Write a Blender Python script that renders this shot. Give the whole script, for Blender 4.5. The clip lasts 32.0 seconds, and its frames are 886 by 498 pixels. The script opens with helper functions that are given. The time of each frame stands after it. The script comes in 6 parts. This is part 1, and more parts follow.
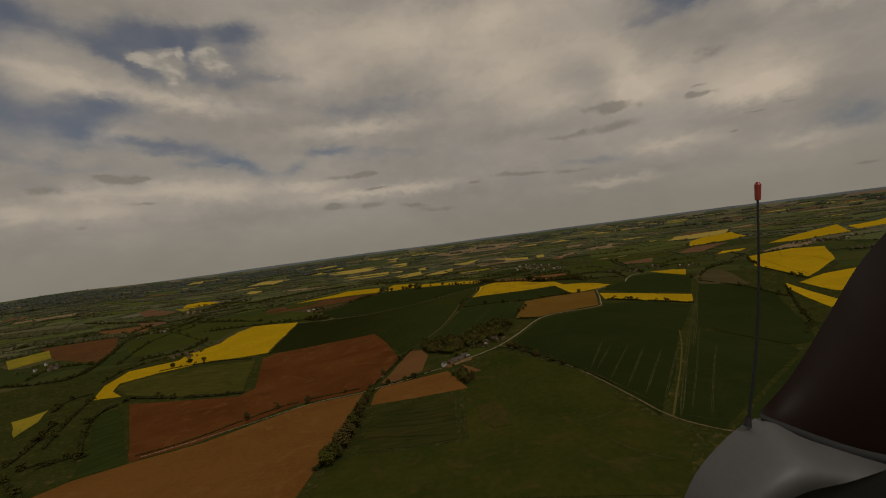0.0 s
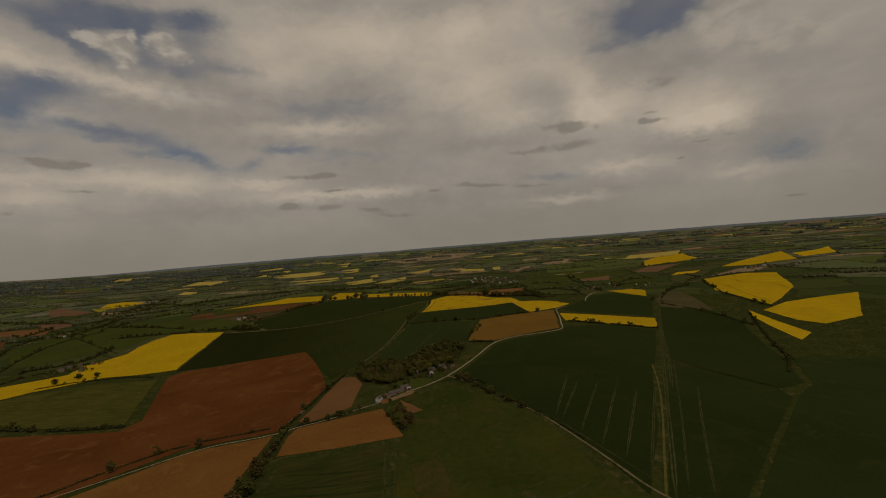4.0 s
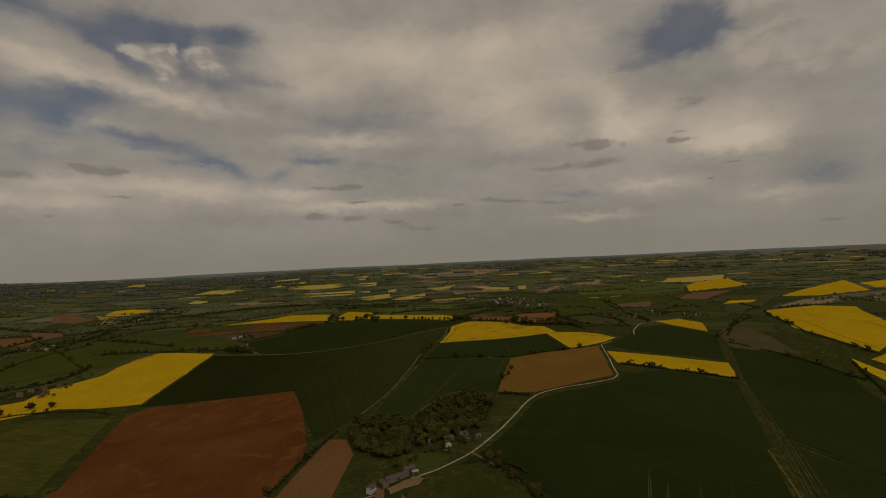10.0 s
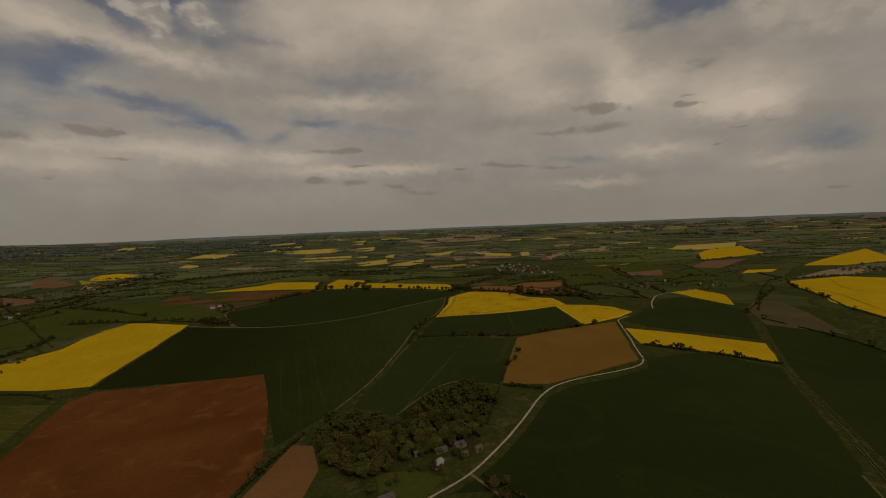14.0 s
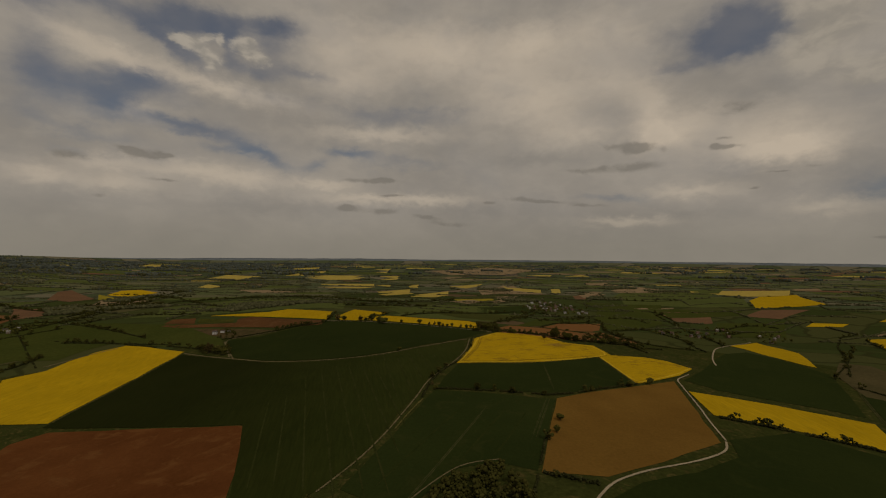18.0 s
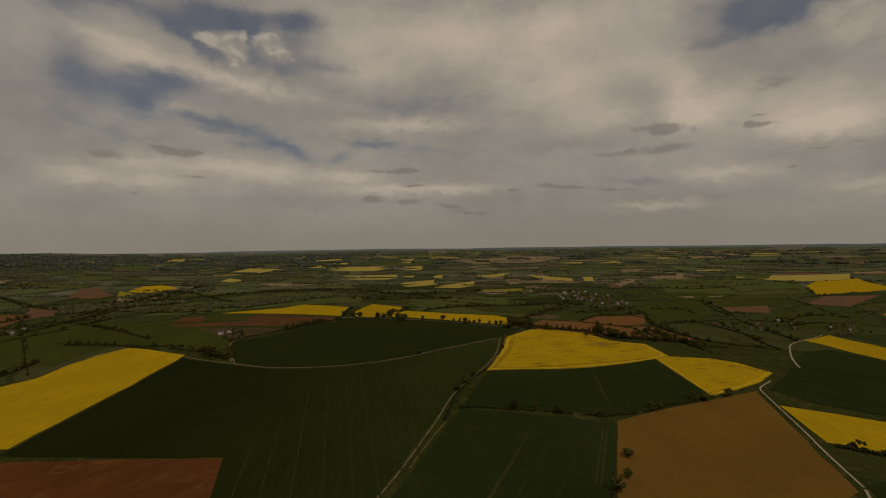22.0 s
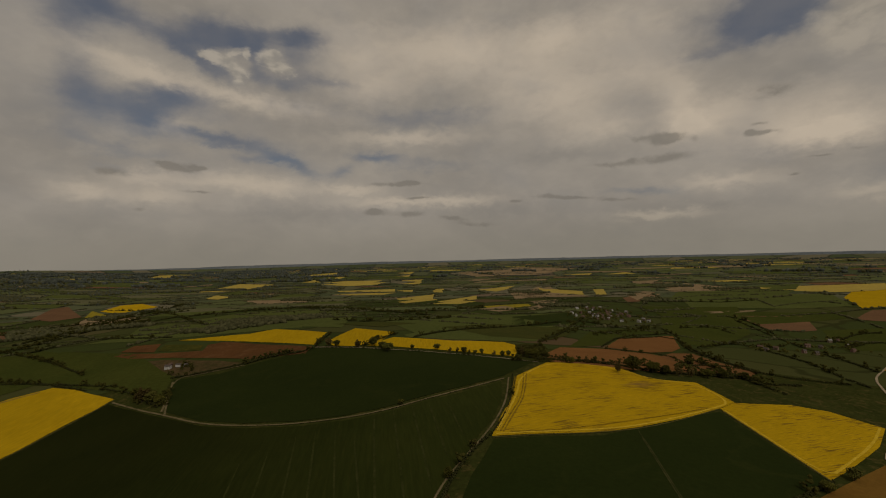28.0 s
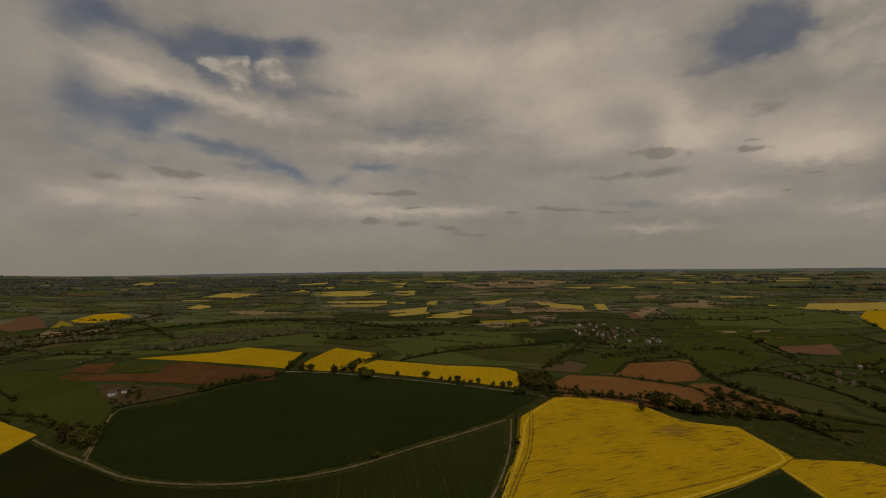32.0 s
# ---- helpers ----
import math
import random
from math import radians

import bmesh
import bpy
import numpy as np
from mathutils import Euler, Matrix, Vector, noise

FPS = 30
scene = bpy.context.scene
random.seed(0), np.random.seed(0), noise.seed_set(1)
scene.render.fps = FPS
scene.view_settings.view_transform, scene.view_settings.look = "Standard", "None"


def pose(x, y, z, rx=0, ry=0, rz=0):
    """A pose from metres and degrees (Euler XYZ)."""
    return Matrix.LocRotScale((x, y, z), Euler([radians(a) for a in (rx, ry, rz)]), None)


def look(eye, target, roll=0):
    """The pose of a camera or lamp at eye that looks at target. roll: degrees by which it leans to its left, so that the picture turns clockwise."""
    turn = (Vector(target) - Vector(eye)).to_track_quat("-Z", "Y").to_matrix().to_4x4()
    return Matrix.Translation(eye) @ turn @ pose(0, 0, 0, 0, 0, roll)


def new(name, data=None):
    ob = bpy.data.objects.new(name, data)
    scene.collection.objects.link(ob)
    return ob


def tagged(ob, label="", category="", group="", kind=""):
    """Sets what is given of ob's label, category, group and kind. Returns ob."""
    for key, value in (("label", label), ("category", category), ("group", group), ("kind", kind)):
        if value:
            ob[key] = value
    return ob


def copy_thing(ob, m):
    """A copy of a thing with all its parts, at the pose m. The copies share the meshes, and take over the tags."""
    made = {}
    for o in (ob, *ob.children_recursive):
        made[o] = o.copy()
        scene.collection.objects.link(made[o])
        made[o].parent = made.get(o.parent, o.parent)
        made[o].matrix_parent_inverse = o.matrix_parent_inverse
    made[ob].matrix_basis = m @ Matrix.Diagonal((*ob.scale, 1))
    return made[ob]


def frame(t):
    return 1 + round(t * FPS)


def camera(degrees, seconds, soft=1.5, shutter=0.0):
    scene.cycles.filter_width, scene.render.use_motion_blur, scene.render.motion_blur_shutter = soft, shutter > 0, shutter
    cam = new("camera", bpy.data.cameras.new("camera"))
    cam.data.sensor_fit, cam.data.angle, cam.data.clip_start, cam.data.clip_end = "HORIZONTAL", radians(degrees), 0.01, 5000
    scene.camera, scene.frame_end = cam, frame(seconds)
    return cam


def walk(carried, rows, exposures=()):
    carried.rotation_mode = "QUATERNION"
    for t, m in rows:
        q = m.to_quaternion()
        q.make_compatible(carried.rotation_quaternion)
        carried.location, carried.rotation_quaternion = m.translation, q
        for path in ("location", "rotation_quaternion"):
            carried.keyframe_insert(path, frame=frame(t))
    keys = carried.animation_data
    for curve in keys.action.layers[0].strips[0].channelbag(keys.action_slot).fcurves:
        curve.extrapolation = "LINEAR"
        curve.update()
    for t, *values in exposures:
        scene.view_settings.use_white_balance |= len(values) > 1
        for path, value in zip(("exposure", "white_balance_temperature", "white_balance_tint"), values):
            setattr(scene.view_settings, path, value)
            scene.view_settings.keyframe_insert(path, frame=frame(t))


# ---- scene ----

# ---- camera ----
FOV = 88.84
ROWS = [
    (0.0, 0.00, 0.00, 208.25, 3.133, -1.038, -7.486),
    (0.5, 0.64, 15.09, 208.36, 3.231, -1.708, -6.457),
    (1.0, 2.21, 30.38, 208.39, 2.810, -1.126, -6.239),
    (1.5, 4.49, 46.45, 208.24, 1.060, -1.418, -8.560),
    (2.0, 6.89, 63.07, 207.91, -0.080, -1.824, -8.556),
    (2.5, 9.04, 79.67, 207.65, -1.678, -1.898, -7.442),
    (3.0, 11.28, 95.86, 207.61, -2.533, -1.670, -5.862),
    (3.5, 12.84, 111.86, 207.87, -2.477, -0.856, -4.910),
    (5.5, 15.81, 176.12, 210.27, -2.223, -0.379, -3.547),
    (6.0, 15.47, 192.29, 210.98, -2.170, 0.254, -1.586),
    (6.5, 14.50, 208.49, 211.85, -1.144, 1.529, -0.104),
    (7.0, 14.08, 224.57, 212.90, -0.110, 1.972, 0.278),
    (7.5, 13.86, 240.25, 214.06, 0.728, 2.424, 0.502),
    (8.0, 14.35, 255.49, 215.14, 0.413, 2.129, 1.371),
    (8.5, 15.34, 270.42, 216.08, -0.490, 2.398, 1.577),
    (9.0, 16.23, 285.45, 216.71, -1.101, 3.091, 0.075),
    (9.5, 16.46, 301.01, 217.07, -0.296, 2.976, -3.256),
    (10.0, 16.32, 316.96, 217.14, 0.274, 1.294, -2.706),
    (10.5, 16.38, 333.10, 217.07, 1.033, 1.376, -2.419),
    (11.0, 17.30, 349.27, 216.97, 0.216, 0.339, -3.596),
    (11.5, 18.61, 365.32, 216.78, 0.273, -1.099, -2.912),
    (12.0, 19.92, 381.36, 216.47, 0.225, -2.060, -3.735),
    (12.5, 21.43, 397.33, 215.95, -0.808, -2.282, -5.003),
    (13.0, 22.32, 413.38, 215.17, -0.920, -2.583, -4.840),
    (13.5, 22.93, 429.66, 214.17, -0.723, -3.020, -4.211),
    (14.0, 23.25, 446.05, 213.02, 0.603, -3.106, -2.284),
    (14.5, 23.31, 461.92, 212.00, 0.990, -2.428, -1.237),
    (16.5, 22.26, 523.01, 209.10, 2.150, 0.090, 0.135),
    (17.0, 21.76, 538.61, 208.70, 2.769, -0.014, 0.899),
    (17.5, 21.25, 554.25, 208.49, 3.380, 0.356, 0.669),
    (18.0, 20.87, 569.77, 208.38, 3.904, 0.946, 0.473),
    (18.5, 20.51, 585.17, 208.29, 3.925, 0.504, -0.121),
    (19.0, 19.81, 600.80, 208.17, 3.732, 0.691, -0.270),
    (19.5, 18.49, 616.46, 208.00, 3.833, 1.194, 0.615),
    (20.0, 17.33, 632.02, 207.82, 4.372, 0.501, 1.649),
    (20.5, 16.25, 647.30, 207.56, 4.978, 0.411, 1.630),
    (21.0, 15.19, 662.47, 207.19, 5.642, 0.762, 0.683),
    (21.5, 14.15, 677.60, 206.65, 6.467, 0.331, -0.538),
    (22.0, 12.95, 692.92, 205.97, 7.055, -0.431, -0.798),
    (22.5, 11.80, 708.41, 205.25, 7.669, -0.377, -2.630),
    (23.0, 11.10, 724.05, 204.64, 7.611, -1.849, -2.474),
    (23.5, 10.74, 739.55, 204.12, 8.128, -2.163, -1.691),
    (24.0, 10.58, 755.02, 203.66, 7.381, -1.744, -2.383),
    (24.5, 10.65, 770.57, 203.31, 7.729, -1.644, -2.774),
    (25.0, 10.57, 785.97, 203.24, 7.415, -1.422, -3.734),
    (25.5, 10.51, 800.94, 203.59, 7.216, -1.218, -4.038),
    (27.5, 9.38, 859.31, 206.53, 6.876, 0.752, -2.552),
    (28.0, 8.60, 873.85, 207.30, 7.395, 1.066, -1.474),
    (28.5, 8.32, 888.08, 208.07, 7.384, 1.279, -1.627),
    (29.0, 8.50, 902.10, 208.81, 6.959, 1.574, -2.430),
    (29.5, 8.40, 915.89, 209.47, 6.572, 1.326, -1.755),
    (30.0, 7.48, 929.60, 210.01, 6.430, 1.802, -1.246),
    (30.5, 6.24, 943.21, 210.45, 6.311, 1.790, -1.552),
    (31.0, 4.62, 956.79, 210.77, 6.603, 1.581, -1.710),
    (31.5, 2.34, 970.35, 211.02, 6.631, 1.923, -1.428),
    (32.0, 0.00, 983.85, 211.26, 6.828, 2.343, -0.631),
]


def aim(x, y, z, yaw, pitch, roll):
    a, b = radians(yaw), radians(pitch)
    ahead = Vector((-math.sin(a) * math.cos(b), math.cos(a) * math.cos(b), math.sin(b)))
    eye = Vector((x, y, z))
    return look(eye, eye + ahead, roll)


cam = camera(FOV, 32.0, soft=1.15)
walk(cam, [(t, aim(*p)) for t, *p in ROWS])

# ---- light ----
SUN_EL, SUN_AZ = 48.0, 150.0
sun = new("sun", bpy.data.lights.new("sun", "SUN"))
sun.data.energy, sun.data.angle, sun.data.color = 0.9, radians(14), (1.0, 0.95, 0.86)
sun.matrix_world = pose(0, 0, 600, 90 - SUN_EL, 0, -SUN_AZ + 180)

SKY_BLUE_WEST = [(-46.3, 18.5, 1.5, 1.86, 0), (-45.1, 16.4, 2.3, 1.21, 15), (-41.4, 16.4, 2.2, 1.44, 10), (-40.4, 15.5, 1.2, 0.79, 0), (-38.7, 17.5, 1.9, 1.05, 0), (-36.5, 17.9, 2.0, 0.7, 5), (-36.8, 22.9, 2.5, 0.65, 20), (-34.3, 23.9, 3.1, 0.61, 0), (-35.9, 21.8, 1.5, 0.46, 25), (-33.1, 21.0, 1.8, 0.86, 20), (-29.3, 22.7, 0.7, 1.63, 0), (-28.5, 25.3, 3.5, 0.63, 0), (-24.6, 23.8, 1.5, 1.55, 0), (-23.4, 25.7, 1.9, 0.76, 0), (-26.9, 20.6, 2.7, 0.57, 8), (-21.4, 21.0, 2.8, 0.53, 5)]
SKY_BLUE_EAST = [(-34.7, 14.2, 2.6, 0.4, 8), (-31.7, 14.0, 3.2, 0.53, 4), (-34.1, 13.2, 1.6, 0.29, 0), (-26.8, 12.1, 1.9, 0.5, 15), (-24.6, 11.1, 2.0, 0.51, 22), (-30.0, 11.9, 1.7, 0.3, 0), (-19.9, 10.8, 1.2, 0.46, -20), (-15.9, 12.6, 2.0, 0.4, 0), (23.3, 20.6, 2.3, 0.45, 0), (16.3, 7.1, 2.7, 0.33, 3), (40.5, 6.6, 1.4, 0.82, 0), (29.0, 23.6, 2.2, 1.64, 0), (27.2, 22.7, 1.5, 1.38, 0), (32.0, 23.4, 2.2, 0.99, 0)]
SKY_BLUE_TOP = [(-46.1, 25.3, 2.8, 1.45, 0), (-42.8, 24.8, 2.7, 1.05, 10), (-47.3, 22.8, 1.6, 1.02, 0), (-32.6, 24.0, 3.4, 0.86, 5), (-34.1, 25.2, 2.7, 0.94, 0), (29.5, 23.9, 2.2, 1.83, 0), (27.6, 21.8, 2.4, 1.02, 0), (32.2, 21.8, 1.5, 0.86, 0)]
SKY_PUFF_EAST = [(33.7, 24.0, 1.2, 0.52, 0), (37.4, 23.4, 1.8, 0.7, -8), (35.7, 22.0, 2.2, 0.83, 0), (39.4, 23.2, 1.1, 0.48, 0), (34.2, 19.3, 1.2, 0.98, 0), (37.6, 18.1, 1.4, 0.84, 0), (41.0, 17.1, 1.6, 0.71, -20), (43.0, 17.4, 1.5, 0.78, 0), (39.3, 16.4, 0.9, 0.42, 0), (37.1, 20.8, 2.3, 0.62, 0)]
SKY_VEIL = [(-45.1, 12.5, 3.1, 0.71, 5), (-42.2, 11.7, 3.0, 0.53, 0), (-46.8, 14.1, 1.5, 1.06, 0), (-23.8, 18.0, 5.0, 0.72, 5), (-12.5, 12.3, 5.5, 0.61, 4), (-7.6, 16.8, 4.3, 0.85, 0), (-4.4, 17.5, 2.9, 0.78, 0), (-13.2, 17.0, 2.8, 0.71, 0), (-43.8, 10.0, 1.2, 0.42, 0), (22.9, 23.5, 2.1, 1.36, 0), (-34.2, 16.2, 3.1, 0.67, 0), (-40.0, 13.8, 2.7, 0.54, 0), (-8.9, 11.3, 4.2, 0.55, 0), (39.0, 6.8, 2.4, 0.84, 0), (-29.8, 13.1, 2.8, 0.48, 10)]
SKY_PUFF = [(-35.0, 22.4, 0.9, 0.41, -25), (-33.6, 22.3, 1.1, 0.47, 10), (-32.3, 21.8, 0.9, 0.59, 40), (-31.2, 20.9, 0.8, 0.71, 0), (-30.4, 23.2, 0.4, 0.59, 0), (-31.7, 23.2, 0.7, 0.32, -20), (-28.5, 22.9, 0.8, 0.71, 0), (-26.9, 22.3, 1.1, 0.67, 30), (-25.6, 21.9, 0.8, 0.4, 0), (-27.4, 23.6, 0.5, 0.33, 0)]
SKY_LIT_WEST = [(-43.6, 20.3, 3.3, 0.86, 20), (-38.9, 19.4, 2.8, 0.72, 20), (-32.6, 18.6, 4.8, 0.67, 12), (-26.3, 18.1, 4.8, 0.65, 8), (-38.5, 14.8, 1.3, 0.76, 0), (-40.8, 9.1, 2.7, 0.71, 0), (-34.1, 9.5, 4.7, 0.77, 0), (-26.8, 8.7, 4.2, 0.83, 0), (-39.9, 7.3, 2.7, 0.73, 0), (-12.5, 14.9, 6.2, 0.59, 0), (-18.8, 24.9, 3.6, 2.26, 0), (-10.6, 24.6, 4.9, 2.64, 0), (-14.5, 7.1, 4.1, 0.48, 0), (-45.8, 7.5, 1.9, 0.72, 0), (-18.5, 8.6, 2.7, 0.47, 0), (-16.0, 20.5, 4.1, 1.53, 0)]
SKY_LIT_EAST = [(3.0, 21.5, 4.9, 3.7, 0), (15.2, 24.6, 4.2, 2.54, 0), (20.7, 16.1, 1.7, 2.73, 0), (21.6, 13.7, 1.7, 1.11, 0), (8.7, 18.5, 3.8, 2.4, 0), (17.2, 20.3, 3.8, 2.37, 0), (24.8, 14.4, 3.1, 2.15, 0), (32.3, 13.1, 4.6, 1.89, 0), (29.9, 11.1, 4.1, 1.05, 0), (18.1, 4.3, 3.7, 0.4, 0), (-3.5, 25.4, 3.6, 2.33, 0), (34.7, 11.0, 2.7, 1.1, 0), (7.2, 25.2, 3.5, 1.73, 0), (12.8, 15.1, 4.0, 1.29, 0), (-6.0, 7.1, 4.3, 0.56, 0), (24.6, 7.4, 3.4, 0.63, 0), (36.1, 5.1, 2.6, 0.66, 0)]
SKY_DIM = [(-12.7, 27.8, 4.9, 0.66, 0), (1.1, 27.8, 4.3, 0.78, 0), (0.8, 23.6, 4.3, 0.66, -30), (-1.9, 19.7, 3.3, 1.65, 0), (-9.8, 19.6, 3.2, 1.64, 0), (39.4, 8.0, 2.4, 1.88, 0), (-45.4, 4.2, 3.9, 1.78, 0), (-25.5, 5.6, 9.1, 0.78, 0), (1.9, 5.7, 5.7, 0.85, 0), (21.7, 5.0, 7.1, 0.65, 0), (36.7, 21.6, 2.0, 1.25, 0), (27.2, 17.3, 2.1, 0.91, 0), (-18.6, 15.3, 4.0, 0.64, 0), (7.4, 12.0, 5.5, 0.81, 0), (32.3, 17.0, 2.9, 0.75, 0), (5.2, 15.7, 4.2, 0.66, 0)]
SKY_DARK_WEST = [(-38.4, 10.5, 1.4, 0.45, 0), (-36.8, 10.6, 1.4, 0.4, 4), (-35.5, 10.6, 0.6, 0.17, 0), (-39.5, 10.9, 0.7, 0.22, 10), (-43.6, 9.6, 1.2, 0.37, 0), (-36.3, 8.0, 1.5, 0.18, 0), (-41.2, 5.9, 0.5, 0.17, 0), (-13.1, 9.3, 2.8, 0.27, 0), (-11.7, 9.4, 1.7, 0.28, 0), (-15.1, 5.8, 1.9, 0.35, 0), (-11.5, 5.6, 1.7, 0.35, 0), (-5.6, 4.9, 1.9, 0.28, 5), (-3.1, 4.1, 2.1, 0.28, 5), (-15.8, 6.0, 0.8, 0.28, 0), (-10.3, 7.6, 1.4, 0.14, 0)]
SKY_DARK_EAST = [(18.2, 12.7, 1.6, 0.57, 0), (19.9, 12.6, 1.5, 0.5, 0), (22.2, 12.2, 0.4, 0.43, 60), (16.7, 13.0, 0.8, 0.26, 0), (17.7, 10.5, 3.8, 0.45, -3), (13.5, 10.4, 2.0, 0.27, 0), (28.3, 11.9, 1.2, 0.24, 0), (27.1, 12.2, 0.4, 0.24, 0), (28.1, 12.9, 0.7, 0.18, 0), (29.3, 15.8, 1.8, 0.56, 0), (8.5, 6.9, 2.8, 0.21, 3), (5.4, 7.3, 1.1, 0.28, 0), (1.8, 6.8, 0.7, 0.21, 0), (13.9, 6.3, 1.7, 0.2, 3), (35.4, 9.1, 0.6, 0.16, 0), (32.6, 8.9, 0.9, 0.11, 0), (30.5, 7.4, 0.5, 0.12, 0), (40.6, 2.1, 0.9, 0.16, 0)]

world = bpy.data.worlds.new("sky")
scene.world = world
world.use_nodes = True
wn, wl = world.node_tree.nodes, world.node_tree.links
wn.clear()


def wmath(op, a, b=None, clamp=False):
    n = wn.new("ShaderNodeMath")
    n.operation, n.use_clamp = op, clamp
    for i, v in enumerate((a, b)):
        if v is None:
            continue
        if isinstance(v, (int, float)):
            n.inputs[i].default_value = v
        else:
            wl.new(v, n.inputs[i])
    return n.outputs[0]


def wnoise(vec, scale, detail, rough, distort):
    n = wn.new("ShaderNodeTexNoise")
    n.inputs["Scale"].default_value, n.inputs["Detail"].default_value = scale, detail
    n.inputs["Roughness"].default_value, n.inputs["Distortion"].default_value = rough, distort
    wl.new(vec, n.inputs["Vector"])
    return n.outputs["Fac"]


def wrange(v, a, b, c=0.0, d=1.0):
    n = wn.new("ShaderNodeMapRange")
    n.interpolation_type = "SMOOTHSTEP"
    wl.new(v, n.inputs["Value"])
    for key, val in zip(("From Min", "From Max", "To Min", "To Max"), (a, b, c, d)):
        n.inputs[key].default_value = val
    return n.outputs["Result"]


def wmix(fac, a, b):
    n = wn.new("ShaderNodeMix")
    n.data_type = "RGBA"
    wl.new(fac, n.inputs["Factor"])
    for i, v in ((6, a), (7, b)):
        if isinstance(v, tuple):
            n.inputs[i].default_value = (*v, 1)
        else:
            wl.new(v, n.inputs[i])
    return n.outputs[2]


tc = wn.new("ShaderNodeTexCoord")
sep = wn.new("ShaderNodeSeparateXYZ")
wl.new(tc.outputs["Generated"], sep.inputs[0])
dx, dy, dz = sep.outputs
az = wmath("MULTIPLY", wmath("ARCTAN2", dx, dy), 57.2958)
el = wmath("MULTIPLY", wmath("ARCSINE", dz), 57.2958)
lift = wmath("ADD", wmath("ABSOLUTE", dz), 0.14)
flat = wn.new("ShaderNodeCombineXYZ")
wl.new(wmath("DIVIDE", dx, lift), flat.inputs[0])
wl.new(wmath("DIVIDE", dy, lift), flat.inputs[1])
band = wn.new("ShaderNodeCombineXYZ")
wl.new(wmath("MULTIPLY", az, 0.06), band.inputs[0])
wl.new(wmath("MULTIPLY", el, 0.10), band.inputs[1])
soft = wnoise(band.outputs[0], 0.8, 4.0, 0.45, 0.0)
fine = wnoise(band.outputs[0], 2.3, 5.0, 0.5, 0.0)
curl = wnoise(flat.outputs[0], 0.6, 4.0, 0.45, 0.1)
veil = wnoise(band.outputs[0], 1.4, 4.0, 0.5, 0.15)
billow = wnoise(band.outputs[0], 5.5, 6.0, 0.55, 0.25)
puffy = wnoise(band.outputs[0], 8.0, 4.0, 0.5, 0.2)
wob_a = wmath("MULTIPLY", wmath("SUBTRACT", wnoise(band.outputs[0], 7.0, 5.0, 0.62, 0.0), 0.5), 4.5)
wob_e = wmath("MULTIPLY", wmath("SUBTRACT", wnoise(band.outputs[0], 8.0, 5.0, 0.62, 0.3), 0.5), 3.2)


def blobs(rows, wobble, grow=1.1):
    """Soft patches: azimuth, elevation, half width, half height and tilt in degrees, with frayed edges."""
    here = wn.new("ShaderNodeCombineXYZ")
    wl.new(wmath("ADD", az, wmath("MULTIPLY", wob_a, wobble)), here.inputs[0])
    wl.new(wmath("ADD", el, wmath("MULTIPLY", wob_e, wobble)), here.inputs[1])
    total, spot = None, here.outputs[0]
    for a, e, sa, se, tilt in rows:
        m = wn.new("ShaderNodeMapping")
        m.vector_type = "TEXTURE"
        m.inputs["Location"].default_value, m.inputs["Rotation"].default_value = (a, e, 0), (0, 0, radians(-tilt))
        m.inputs["Scale"].default_value = (sa * grow, se * grow, 1)
        wl.new(spot, m.inputs["Vector"])
        d = wn.new("ShaderNodeVectorMath")
        d.operation = "DOT_PRODUCT"
        wl.new(m.outputs[0], d.inputs[0])
        wl.new(m.outputs[0], d.inputs[1])
        g = wmath("EXPONENT", wmath("MULTIPLY", d.outputs["Value"], -1.0))
        total = g if total is None else wmath("ADD", total, g)
        # each patch drifts a hair by the one before it, which keeps the patches in sequence
        drift = wn.new("ShaderNodeVectorMath")
        drift.operation = "MULTIPLY_ADD"
        wl.new(total, drift.inputs[0])
        drift.inputs[1].default_value = (1e-6, 1e-6, 0)
        wl.new(here.outputs[0], drift.inputs[2])
        spot = drift.outputs[0]
    return total


nishita = wn.new("ShaderNodeTexSky")
nishita.sky_type, nishita.sun_disc = "NISHITA", False
nishita.sun_elevation, nishita.sun_rotation = radians(SUN_EL), radians(SUN_AZ)
dim = wn.new("ShaderNodeVectorMath")
dim.operation = "SCALE"
wl.new(nishita.outputs[0], dim.inputs[0])
dim.inputs["Scale"].default_value = 0.032
blue = wmix(wrange(fine, 0.3, 0.7, 0.35, 0.7), dim.outputs[0], (0.150, 0.146, 0.152))
cloud = wmix(wrange(soft, 0.34, 0.66), (0.240, 0.214, 0.182), (0.300, 0.265, 0.222))
cloud = wmix(wmath("MULTIPLY", blobs(SKY_DIM, 0.7), 0.60, True), cloud, (0.212, 0.193, 0.168))
lit = wmath("ADD", blobs(SKY_LIT_WEST, 0.7, 1.25), blobs(SKY_LIT_EAST, 0.7, 1.25))
cloud = wmix(wmath("MULTIPLY", lit, 0.62, True), cloud, (0.480, 0.402, 0.310))
cloud = wmix(wrange(curl, 0.44, 0.70, 0.0, 0.10), cloud, (0.205, 0.188, 0.166))
cloud = wmix(wrange(billow, 0.46, 0.70, 0.0, 0.08), cloud, (0.46, 0.405, 0.335))
cloud = wmix(wrange(billow, 0.50, 0.30, 0.0, 0.07), cloud, (0.165, 0.152, 0.138))
cloud = wmix(wrange(el, 7.5, 0.0, 0.0, 0.70), cloud, (0.205, 0.186, 0.147))
